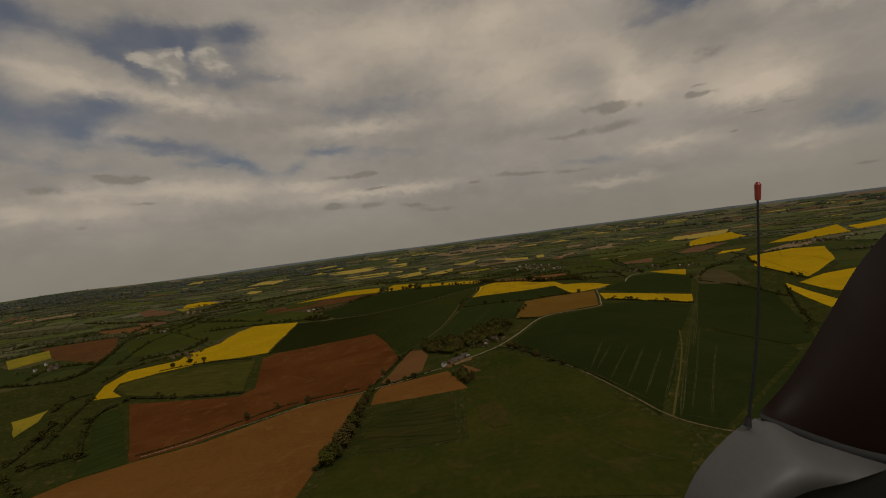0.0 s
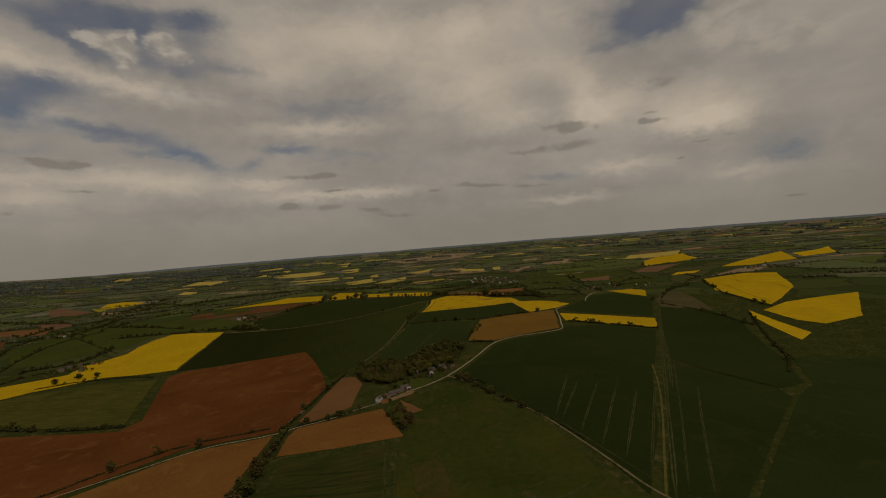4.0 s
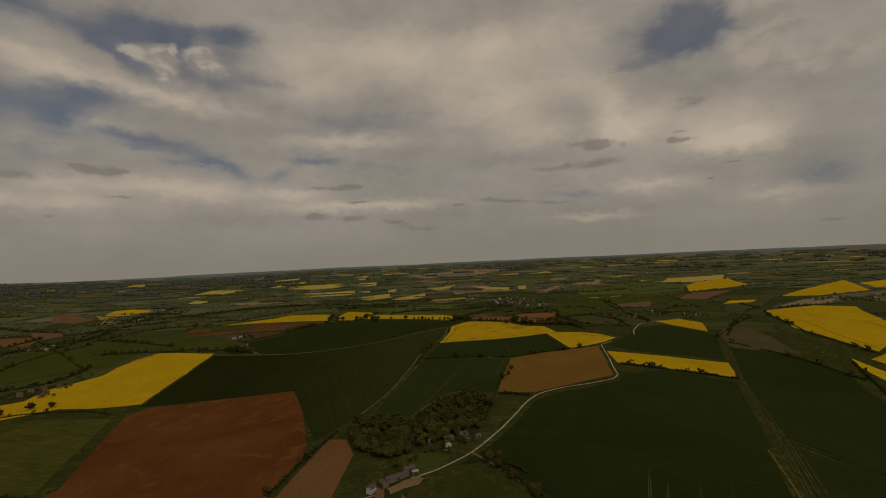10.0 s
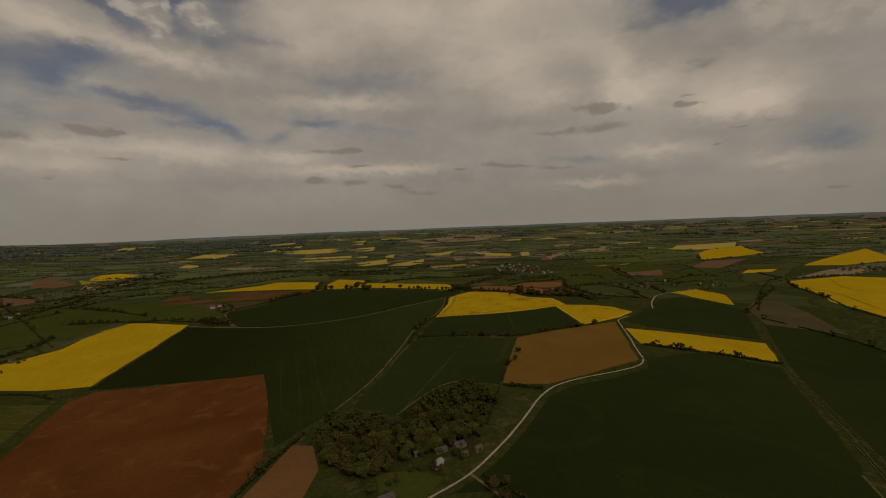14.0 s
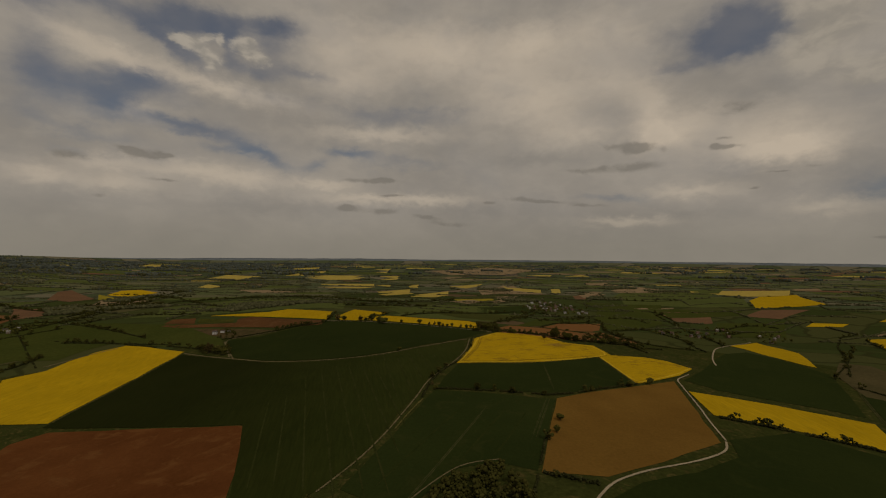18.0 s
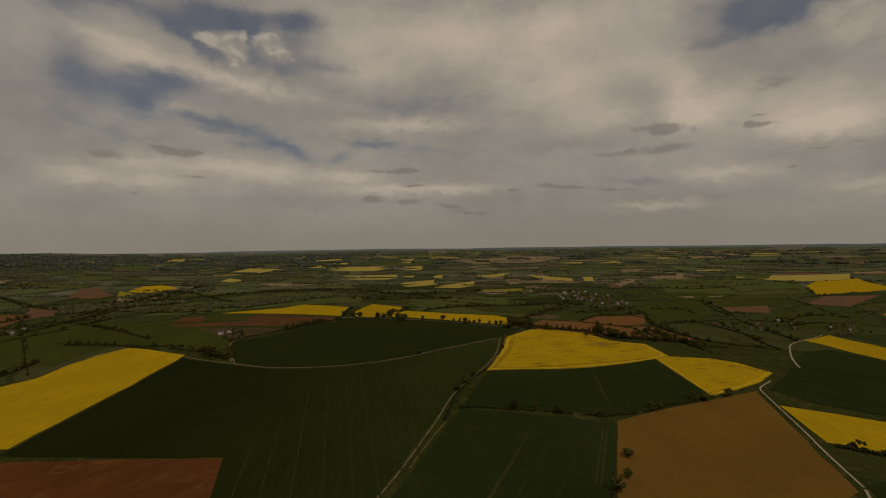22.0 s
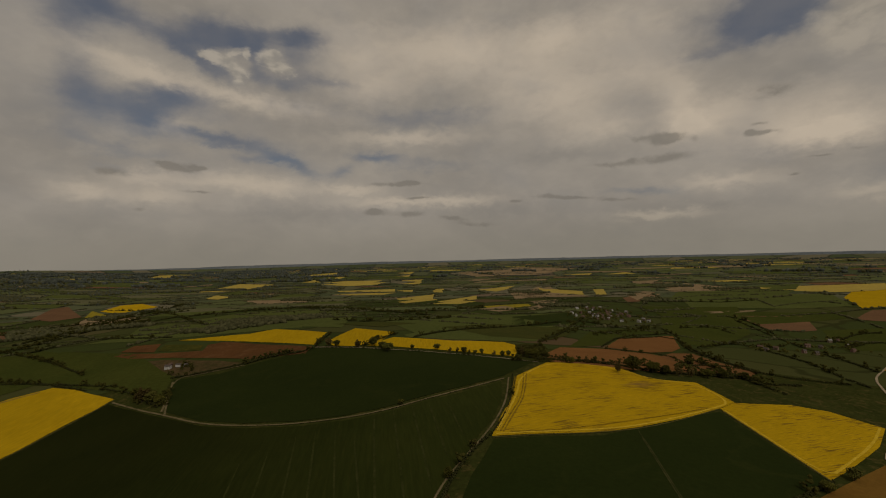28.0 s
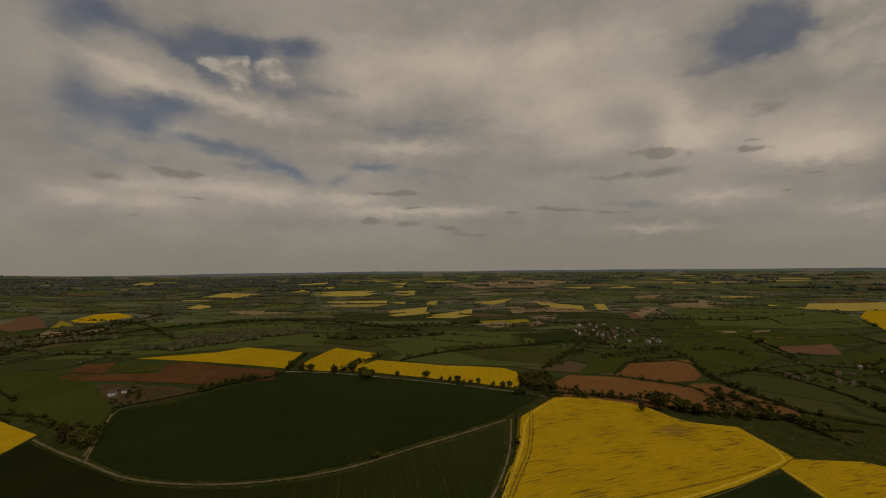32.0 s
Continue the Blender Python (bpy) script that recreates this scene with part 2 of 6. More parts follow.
thin = wmath("MULTIPLY", wrange(veil, 0.46, 0.70, 0.0, 0.35), wrange(el, 3.0, 10.0, 0.0, 1.0))
cloud = wmix(thin, cloud, (0.205, 0.195, 0.186))
frayed = wmath("ADD", wmath("MULTIPLY", wmath("SUBTRACT", fine, 0.5), -0.6), wmath("MULTIPLY", wmath("SUBTRACT", billow, 0.5), -0.6))
gaps = wmath("ADD", wmath("ADD", blobs(SKY_BLUE_WEST, 0.5, 1.4), blobs(SKY_BLUE_EAST, 0.5, 1.4)), blobs(SKY_BLUE_TOP, 0.5, 1.4))
holes = wmath("ADD", wmath("ADD", wmath("MULTIPLY", gaps, 0.80), wmath("MULTIPLY", blobs(SKY_VEIL, 0.8, 1.4), 0.42)), frayed)
sky = wmix(wrange(holes, -0.1, 1.6, 0.0, 0.95), cloud, blue)
tuft = wmath("MULTIPLY", blobs(SKY_PUFF, 0.45, 1.25), wrange(puffy, 0.32, 0.62, 0.65, 1.2))
tone = wmix(wrange(puffy, 0.36, 0.62), (0.262, 0.236, 0.200), (0.395, 0.345, 0.278))
sky = wmix(wrange(tuft, 0.18, 0.95, 0.0, 0.80), sky, tone)
heap = wmath("MULTIPLY", blobs(SKY_PUFF_EAST, 0.45, 1.7), wrange(billow, 0.30, 0.65, 0.7, 1.2))
sky = wmix(wrange(heap, 0.15, 1.4, 0.0, 0.55), sky, wmix(wrange(billow, 0.36, 0.64), (0.272, 0.240, 0.194), (0.372, 0.322, 0.252)))
lens = wmath("ADD", blobs(SKY_DARK_WEST, 0.2), blobs(SKY_DARK_EAST, 0.2))
lens = wmath("MULTIPLY", lens, wrange(billow, 0.34, 0.62, 1.3, 0.5))
sky = wmix(wrange(lens, 0.10, 0.9, 0.0, 0.65), sky, (0.165, 0.147, 0.122))
back = wn.new("ShaderNodeBackground")
wl.new(sky, back.inputs["Color"])
back.inputs["Strength"].default_value = 1.0
wl.new(back.outputs[0], wn.new("ShaderNodeOutputWorld").inputs["Surface"])

# ---- materials ----


def mat(name, base, other, scale, rough=0.95, fine=0.0, third=None, bump=0.0, tone=0.25, gloss=0.0, rows=None):
    """A matt surface: two colours mixed by large noise, fine grain on top, scale in metres of the large patches.
    rows: the direction, in degrees, of drilled rows that streak the surface."""
    m = bpy.data.materials.new(name)
    m.use_nodes = True
    n, l = m.node_tree.nodes, m.node_tree.links
    b = n["Principled BSDF"]
    b.inputs["Roughness"].default_value = rough
    b.inputs["Specular IOR Level"].default_value = gloss
    co = n.new("ShaderNodeNewGeometry")

    source = co.outputs["Position"]
    if rows is not None:
        turn = n.new("ShaderNodeMapping")
        turn.inputs["Rotation"].default_value[2] = radians(-rows)
        squeeze = n.new("ShaderNodeMapping")
        squeeze.inputs["Scale"].default_value = (0.075, 1.0, 1.0)
        l.new(source, turn.inputs["Vector"])
        l.new(turn.outputs[0], squeeze.inputs["Vector"])
        streaked = squeeze.outputs[0]

    def tex(size, detail, distort=0.3, streak=False):
        t = n.new("ShaderNodeTexNoise")
        t.inputs["Scale"].default_value, t.inputs["Detail"].default_value = 1.0 / size, detail
        t.inputs["Roughness"].default_value, t.inputs["Distortion"].default_value = 0.6, distort
        l.new(streaked if streak and rows is not None else source, t.inputs["Vector"])
        return t.outputs["Fac"]

    def mixed(fac, lo, hi, a, c):
        r = n.new("ShaderNodeMapRange")
        l.new(fac, r.inputs["Value"])
        r.inputs["From Min"].default_value, r.inputs["From Max"].default_value = lo, hi
        x = n.new("ShaderNodeMix")
        x.data_type = "RGBA"
        l.new(r.outputs[0], x.inputs["Factor"])
        for i, v in ((6, a), (7, c)):
            if isinstance(v, tuple):
                x.inputs[i].default_value = (*v, 1)
            else:
                l.new(v, x.inputs[i])
        return x.outputs[2]

    col = mixed(tex(scale, 5.0), 0.32, 0.68, base, other)
    if third:
        col = mixed(tex(scale * (0.35 if rows is None else 0.03), 6.0, 1.2 if rows is None else 0.2, True), 0.54, 0.66, col, third)
    grain = tex(fine or scale * 0.05, 4.0, 0.3, True)
    dark = n.new("ShaderNodeHueSaturation")
    l.new(col, dark.inputs["Color"])
    r = n.new("ShaderNodeMapRange")
    l.new(grain, r.inputs["Value"])
    r.inputs["From Min"].default_value, r.inputs["From Max"].default_value = 0.3, 0.7
    r.inputs["To Min"].default_value, r.inputs["To Max"].default_value = 1 - tone, 1 + tone
    l.new(r.outputs[0], dark.inputs["Value"])
    l.new(dark.outputs[0], b.inputs["Base Color"])
    if bump:
        bm = n.new("ShaderNodeBump")
        bm.inputs["Strength"].default_value, bm.inputs["Distance"].default_value = 0.6, bump
        l.new(grain, bm.inputs["Height"])
        l.new(bm.outputs[0], b.inputs["Normal"])
    return m


def object_varied(m, amount):
    """Shifts a material's brightness from object to object."""
    n, l = m.node_tree.nodes, m.node_tree.links
    b = n["Principled BSDF"]
    src = b.inputs["Base Color"].links[0].from_socket
    info, hs, r = n.new("ShaderNodeObjectInfo"), n.new("ShaderNodeHueSaturation"), n.new("ShaderNodeMapRange")
    l.new(info.outputs["Random"], r.inputs["Value"])
    r.inputs["To Min"].default_value, r.inputs["To Max"].default_value = 1 - amount, 1 + amount
    l.new(r.outputs[0], hs.inputs["Value"])
    l.new(src, hs.inputs["Color"])
    l.new(hs.outputs[0], b.inputs["Base Color"])
    return m


M = {
    "rape": mat("rape_blossom", (0.475, 0.292, 0.008), (0.395, 0.243, 0.007), 90, fine=2.2, third=(0.39, 0.25, 0.010), bump=0.4, tone=0.18, rows=100),
    "rape_rows": mat("rape_in_rows", (0.47, 0.288, 0.008), (0.40, 0.246, 0.007), 40, fine=0.9, third=(0.36, 0.225, 0.009), bump=0.4, tone=0.18, rows=32),
    # wheat for farther fields, lightened in its colour to imitate haze
    "crop_far": mat("hazed_wheat", (0.0760, 0.0850, 0.0215), (0.0620, 0.0720, 0.0185), 200, fine=8, tone=0.18),
    # leaf colours raised towards grey with distance, in place of haze
    "wood_mid": mat("hazed_middle_wood", (0.062, 0.062, 0.027), (0.082, 0.075, 0.034), 40, fine=4, tone=0.2),
    "wood_far": mat("hazed_wood", (0.080, 0.086, 0.068), (0.062, 0.068, 0.053), 60, fine=6, tone=0.2),
    "grassland": mat("verge_grass", (0.044, 0.046, 0.011), (0.030, 0.035, 0.008), 40, fine=4, third=(0.075, 0.060, 0.018), bump=0.3),
    # rape again, its yellow dulled to carry the haze of distance
    "rape_far": mat("hazed_rape", (0.41, 0.30, 0.062), (0.34, 0.25, 0.055), 90, fine=6, tone=0.2),
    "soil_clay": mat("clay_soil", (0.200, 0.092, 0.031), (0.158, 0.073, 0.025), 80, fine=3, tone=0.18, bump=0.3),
    # ploughed soil with distance haze mixed into its base colour
    "soil_far": mat("hazed_soil", (0.165, 0.090, 0.044), (0.130, 0.070, 0.036), 90, fine=5, tone=0.16),
    "worn": mat("worn_grass", (0.066, 0.048, 0.013), (0.042, 0.042, 0.009), 12, fine=3, third=(0.046, 0.043, 0.009), tone=0.12),
    "rape_dull": mat("thin_rape", (0.30, 0.22, 0.02), (0.20, 0.17, 0.02), 60, fine=3),
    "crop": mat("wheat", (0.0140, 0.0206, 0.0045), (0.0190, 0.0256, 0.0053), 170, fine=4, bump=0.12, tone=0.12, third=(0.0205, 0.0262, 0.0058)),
    "crop_k": mat("young_barley", (0.0275, 0.0318, 0.0062), (0.0205, 0.0262, 0.0050), 110, fine=3.0, bump=0.2, tone=0.14, third=(0.0285, 0.0325, 0.0064), rows=105),
    "olive": mat("thin_olive_grass", (0.062, 0.060, 0.015), (0.046, 0.051, 0.013), 60, fine=6, tone=0.15),
    "crop_light": mat("barley", (0.0216, 0.0288, 0.0064), (0.0160, 0.0232, 0.0052), 120, fine=3, bump=0.2, tone=0.12, third=(0.0256, 0.0304, 0.0072)),
    "crop_pale": mat("thin_wheat", (0.028, 0.034, 0.007), (0.048, 0.042, 0.011), 45, fine=4, bump=0.2, rows=5),
    "meadow": mat("meadow_grass", (0.050, 0.049, 0.0090), (0.029, 0.038, 0.0068), 90, fine=7, third=(0.056, 0.048, 0.012), bump=0.15, tone=0.12),
    "rough": mat("rough_grass", (0.072, 0.064, 0.013), (0.042, 0.046, 0.010), 70, fine=7, third=(0.105, 0.088, 0.016), bump=0.15, tone=0.14, rows=-8),
    "pasture": mat("pasture_grass", (0.055, 0.060, 0.0122), (0.042, 0.050, 0.0100), 150, fine=7, bump=0.15, tone=0.14),
    "grass_strip": mat("ley_grass", (0.034, 0.043, 0.009), (0.028, 0.038, 0.008), 60, fine=5, rows=60),
    "soil_red": mat("red_soil", (0.132, 0.048, 0.014), (0.090, 0.031, 0.009), 110, fine=4, third=(0.140, 0.056, 0.017), bump=0.15, tone=0.09),
    "soil_dark": mat("dark_soil", (0.125, 0.055, 0.019), (0.085, 0.041, 0.016), 60, fine=2.5, third=(0.125, 0.062, 0.026), bump=0.3, tone=0.16),
    "soil_orange": mat("orange_soil", (0.185, 0.082, 0.020), (0.145, 0.062, 0.015), 110, fine=4, bump=0.15, tone=0.09, third=(0.185, 0.084, 0.023)),
    "soil_brown": mat("brown_soil", (0.170, 0.082, 0.030), (0.140, 0.066, 0.025), 90, fine=4, bump=0.15, tone=0.09),
    "stubble": mat("stubble", (0.176, 0.094, 0.019), (0.144, 0.075, 0.015), 90, fine=3, bump=0.15, tone=0.10),
    # the blue-grey is atmospheric haze put into the hills' colour
    "hills": mat("hazed_hills", (0.118, 0.130, 0.138), (0.145, 0.156, 0.160), 300, fine=25),
    # both far grasses are greyed and lightened in colour for haze
    "grass_far": mat("hazed_grass", (0.104, 0.112, 0.042), (0.084, 0.094, 0.036), 200, fine=9, tone=0.18),
    "olive_far": mat("hazed_olive_grass", (0.126, 0.116, 0.057), (0.102, 0.098, 0.046), 200, fine=9, tone=0.18),
    "orchard": mat("orchard_grass", (0.095, 0.060, 0.028), (0.058, 0.046, 0.017), 30, fine=5, third=(0.040, 0.040, 0.012)),
    "fallow": mat("fallow_ground", (0.086, 0.067, 0.028), (0.066, 0.054, 0.022), 60, fine=5, tone=0.14),
    "pale": mat("pale_stubble", (0.265, 0.185, 0.098), (0.200, 0.140, 0.074), 60, fine=6),
    "lane": mat("lane_chippings", (0.36, 0.285, 0.18), (0.27, 0.212, 0.132), 30, fine=1.5),
    "track": mat("farm_track", (0.175, 0.135, 0.068), (0.125, 0.098, 0.046), 18, fine=1.2, third=(0.060, 0.056, 0.018)),
    "fringe": mat("dry_margin_grass", (0.125, 0.102, 0.031), (0.078, 0.070, 0.018), 9, fine=1.0, third=(0.045, 0.045, 0.012)),
    "headland": mat("rutted_headland", (0.095, 0.056, 0.015), (0.33, 0.205, 0.010), 7, fine=0.8, third=(0.42, 0.26, 0.009)),
    "faint": mat("thin_crop_rows", (0.035, 0.040, 0.0095), (0.021, 0.028, 0.0063), 22, fine=1.5),
    "edge": mat("flowering_rape_edge", (0.60, 0.40, 0.035), (0.50, 0.32, 0.016), 9, fine=1.0),
    "thin": mat("thin_wheel_marks", (0.043, 0.045, 0.0125), (0.025, 0.030, 0.0064), 18, fine=1.5),
    "tram": mat("wheel_marks", (0.082, 0.075, 0.027), (0.036, 0.040, 0.011), 14, fine=1.5),
    "hedge": mat("hedge_leaves", (0.027, 0.029, 0.0095), (0.041, 0.039, 0.013), 14, fine=0.8, tone=0.45),
    "bark": mat("bark", (0.070, 0.055, 0.038), (0.045, 0.036, 0.026), 2, fine=0.3),
    "wall": mat("stone_wall", (0.20, 0.150, 0.10), (0.15, 0.112, 0.078), 3, fine=0.4),
    "brick": mat("brick_wall", (0.21, 0.125, 0.090), (0.17, 0.10, 0.075), 3, fine=0.3),
    "white": mat("white_plaster", (0.52, 0.49, 0.44), (0.42, 0.40, 0.36), 4, fine=0.5, tone=0.1),
    "roof": mat("slate_roof", (0.075, 0.063, 0.055), (0.105, 0.082, 0.066), 3, gloss=0.05, rough=0.85, fine=0.4),
    "tile": mat("tile_roof", (0.135, 0.085, 0.060), (0.105, 0.068, 0.050), 3, rough=0.8, fine=0.4),
    "sheet": mat("sheet_roof", (0.30, 0.27, 0.235), (0.20, 0.18, 0.16), 6, gloss=0.3, rough=0.5, fine=0.6),
    "glass": mat("window_glass", (0.02, 0.022, 0.025), (0.03, 0.03, 0.03), 2, gloss=0.5, rough=0.08),
    "door": mat("door_paint", (0.10, 0.055, 0.035), (0.08, 0.045, 0.03), 2, rough=0.6),
    "yard": mat("yard_earth", (0.210, 0.130, 0.060), (0.150, 0.095, 0.045), 8, fine=1.2, third=(0.26, 0.18, 0.095)),
}


def island_varied(m, amount):
    """Shifts a material's brightness from clump to clump."""
    n, l = m.node_tree.nodes, m.node_tree.links
    b = n["Principled BSDF"]
    src = b.inputs["Base Color"].links[0].from_socket
    geo, hs, r = n.new("ShaderNodeNewGeometry"), n.new("ShaderNodeHueSaturation"), n.new("ShaderNodeMapRange")
    l.new(geo.outputs["Random Per Island"], r.inputs["Value"])
    r.inputs["To Min"].default_value, r.inputs["To Max"].default_value = 1 - amount, 1 + amount
    l.new(r.outputs[0], hs.inputs["Value"])
    l.new(src, hs.inputs["Color"])
    l.new(hs.outputs[0], b.inputs["Base Color"])
    return m


for key, base, other in (("oak", (0.074, 0.066, 0.015), (0.048, 0.048, 0.011)), ("ash", (0.098, 0.071, 0.023), (0.064, 0.048, 0.016)),
                         ("maple", (0.088, 0.079, 0.015), (0.058, 0.058, 0.012))):
    M[key] = island_varied(object_varied(mat(key + "_leaves", base, other, 5, fine=1.6, tone=0.15), 0.34), 0.16)
for key in ("hedge", "wood_mid", "wood_far"):
    island_varied(M[key], 0.3)
for key in ("crop", "crop_light", "rape", "soil_red", "stubble"):
    object_varied(M[key], 0.12)


def darker_westward(m, x0, x1, amount):
    """Darkens the crop westward, x1 to x0: own tone plus lens corner shading."""
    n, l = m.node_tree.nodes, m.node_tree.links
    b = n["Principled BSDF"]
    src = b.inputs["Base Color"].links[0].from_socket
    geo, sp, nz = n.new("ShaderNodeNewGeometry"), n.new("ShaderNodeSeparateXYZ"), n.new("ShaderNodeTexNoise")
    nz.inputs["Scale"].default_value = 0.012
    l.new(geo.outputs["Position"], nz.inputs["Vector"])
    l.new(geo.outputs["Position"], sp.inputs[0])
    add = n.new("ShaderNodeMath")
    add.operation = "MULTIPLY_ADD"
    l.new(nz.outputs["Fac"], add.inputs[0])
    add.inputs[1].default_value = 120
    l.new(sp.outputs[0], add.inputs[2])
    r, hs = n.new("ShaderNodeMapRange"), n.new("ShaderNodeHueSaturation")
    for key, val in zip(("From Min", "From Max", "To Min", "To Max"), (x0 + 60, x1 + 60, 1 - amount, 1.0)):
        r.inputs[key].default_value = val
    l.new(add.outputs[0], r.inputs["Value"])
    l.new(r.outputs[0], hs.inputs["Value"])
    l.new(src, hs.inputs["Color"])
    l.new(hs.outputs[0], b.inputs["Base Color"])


# the amount also paints in the lens's corner darkening
darker_westward(M["crop_k"], -400, -90, 0.56)
# young corn shows its pale leaf blades at a low angle
for key in ("crop", "crop_k", "crop_light", "crop_far"):
    b = M[key].node_tree.nodes["Principled BSDF"]
    b.inputs["Sheen Weight"].default_value, b.inputs["Sheen Roughness"].default_value = 0.05, 0.45
    b.inputs["Sheen Tint"].default_value = (0.62, 0.66, 0.22, 1)


def patchwork(name, base, other, stops, line):
    """The wider country: pastures and ploughland in irregular plots with dark borders."""
    m = mat(name, base, other, 240, fine=9, tone=0.3)
    n, l = m.node_tree.nodes, m.node_tree.links
    b = n["Principled BSDF"]
    src = b.inputs["Base Color"].links[0].from_socket
    geo = n.new("ShaderNodeNewGeometry")
    wob = n.new("ShaderNodeTexNoise")
    wob.inputs["Scale"].default_value, wob.inputs["Detail"].default_value = 0.006, 3
    l.new(geo.outputs["Position"], wob.inputs["Vector"])
    sc, ad = n.new("ShaderNodeVectorMath"), n.new("ShaderNodeVectorMath")
    sc.operation, ad.operation = "SCALE", "ADD"
    l.new(wob.outputs["Color"], sc.inputs[0])
    sc.inputs["Scale"].default_value = 130
    l.new(geo.outputs["Position"], ad.inputs[0])
    l.new(sc.outputs[0], ad.inputs[1])
    v, e = n.new("ShaderNodeTexVoronoi"), n.new("ShaderNodeTexVoronoi")
    e.feature = "DISTANCE_TO_EDGE"
    for t in (v, e):
        t.voronoi_dimensions = "2D"
        t.inputs["Scale"].default_value = 1 / 190
        l.new(ad.outputs[0], t.inputs["Vector"])
    ramp = n.new("ShaderNodeValToRGB")
    ramp.color_ramp.interpolation = "CONSTANT"
    while len(ramp.color_ramp.elements) < len(stops):
        ramp.color_ramp.elements.new(0.5)
    for el_, (p, c) in zip(ramp.color_ramp.elements, stops):
        el_.position, el_.color = p, (*c, 1)
    cs = n.new("ShaderNodeSeparateColor")
    l.new(v.outputs["Color"], cs.inputs[0])
    l.new(cs.outputs[0], ramp.inputs[0])
    mx = n.new("ShaderNodeMix")
    mx.data_type = "RGBA"
    mx.inputs["Factor"].default_value = 0.75
    l.new(src, mx.inputs[6])
    l.new(ramp.outputs[0], mx.inputs[7])
    ed = n.new("ShaderNodeMapRange")
    ed.inputs["From Min"].default_value, ed.inputs["From Max"].default_value = 0.02, 0.05
    l.new(e.outputs["Distance"], ed.inputs["Value"])
    mh = n.new("ShaderNodeMix")
    mh.data_type = "RGBA"
    l.new(ed.outputs[0], mh.inputs["Factor"])
    mh.inputs[6].default_value = (*line, 1)
    l.new(mx.outputs[2], mh.inputs[7])
    l.new(mh.outputs[2], b.inputs["Base Color"])
    return m


# plot colours of the outer zone are lightened and greyed for haze
M["country"] = patchwork("hazed_countryside", (0.090, 0.094, 0.046), (0.066, 0.074, 0.035), (
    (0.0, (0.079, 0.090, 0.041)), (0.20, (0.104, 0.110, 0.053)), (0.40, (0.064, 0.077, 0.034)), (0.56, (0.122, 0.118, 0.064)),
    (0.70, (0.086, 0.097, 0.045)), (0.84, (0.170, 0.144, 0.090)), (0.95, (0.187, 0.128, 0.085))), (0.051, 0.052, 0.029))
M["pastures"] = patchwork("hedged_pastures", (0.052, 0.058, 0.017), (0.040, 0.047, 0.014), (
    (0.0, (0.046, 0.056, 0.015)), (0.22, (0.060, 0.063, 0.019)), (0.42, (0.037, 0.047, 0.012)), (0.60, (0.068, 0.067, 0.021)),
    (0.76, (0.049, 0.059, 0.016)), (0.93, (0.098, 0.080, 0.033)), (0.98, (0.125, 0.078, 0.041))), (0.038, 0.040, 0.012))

# ---- land ----
SWELLS = [-1.4, -1.4, 2.8, 4.2, -4.2, -7.0, -2.8, -1.4, -4.2, -4.2, -18.2, -15.4, 18.2, 4.2, -11.2, -2.8, -4.2, 2.8, 2.8, 0.0, 21.0, -8.4, -25.2, 0.0, -11.2, -19.6, -7.0, 9.8, 5.6, -7.0, -7.0, 14.0, -7.0, -7.0, 4.2, 15.4, 9.8, 7.0, 5.6, 7.0, 2.8, 16.8, 23.8, 9.8, -1.4, -2.8, -7.0, -19.6, 1.4, 7.0, 8.4, 2.8, -1.4, -2.8, -8.4, -23.8]
HILLS = [(-980 + 280 * (i % 8), 490 + 280 * (i // 8), 266, h) for i, h in enumerate(SWELLS)] + [(-2850, 3050, 380, 46)]
OY = 490.0


def land(x, y):
    """Height of the ground: low swells near by, and a far rise shaped to fit the camera's view."""
    r = math.hypot(x, y - OY)
    z = 0.0
    if r > 3220:
        # the country beyond is drawn in: bent up to keep its angles from the camera
        q = min(max(0, 1.7825 * (r - 3220) - 100), 1697)
        z = 210 * (1 - r / (1.4 * (2300 + min(100, 1.7825 * (r - 3220)) + 2000 * q / (2000 - q))))
        z += 6.0 * noise.noise((x / 800, y / 800, 0.3)) * min(1, (r - 3220) / 600)
    for hx, hy, s, h in HILLS:
        d = (x - hx) ** 2 + (y - hy) ** 2
        if d < 16 * s * s:
            z += h * math.exp(-d / (2 * s * s))
    return z


def lift(x, y):
    """How far a field lies proud of the bare land."""
    return 0.15 + 0.0003 * math.hypot(x, y - OY)


def mesh(name, verts, faces, material, smooth=False):
    me = bpy.data.meshes.new(name)
    me.from_pydata(verts, [], faces)
    me.materials.append(material)
    if smooth:
        me.shade_smooth()
    me.update()
    return me


def part(name, me, parent, label="", m=None):
    ob = new(name, me)
    ob.parent = parent
    if m is not None:
        ob.matrix_basis = m
    if label:
        tagged(ob, label)
    return ob


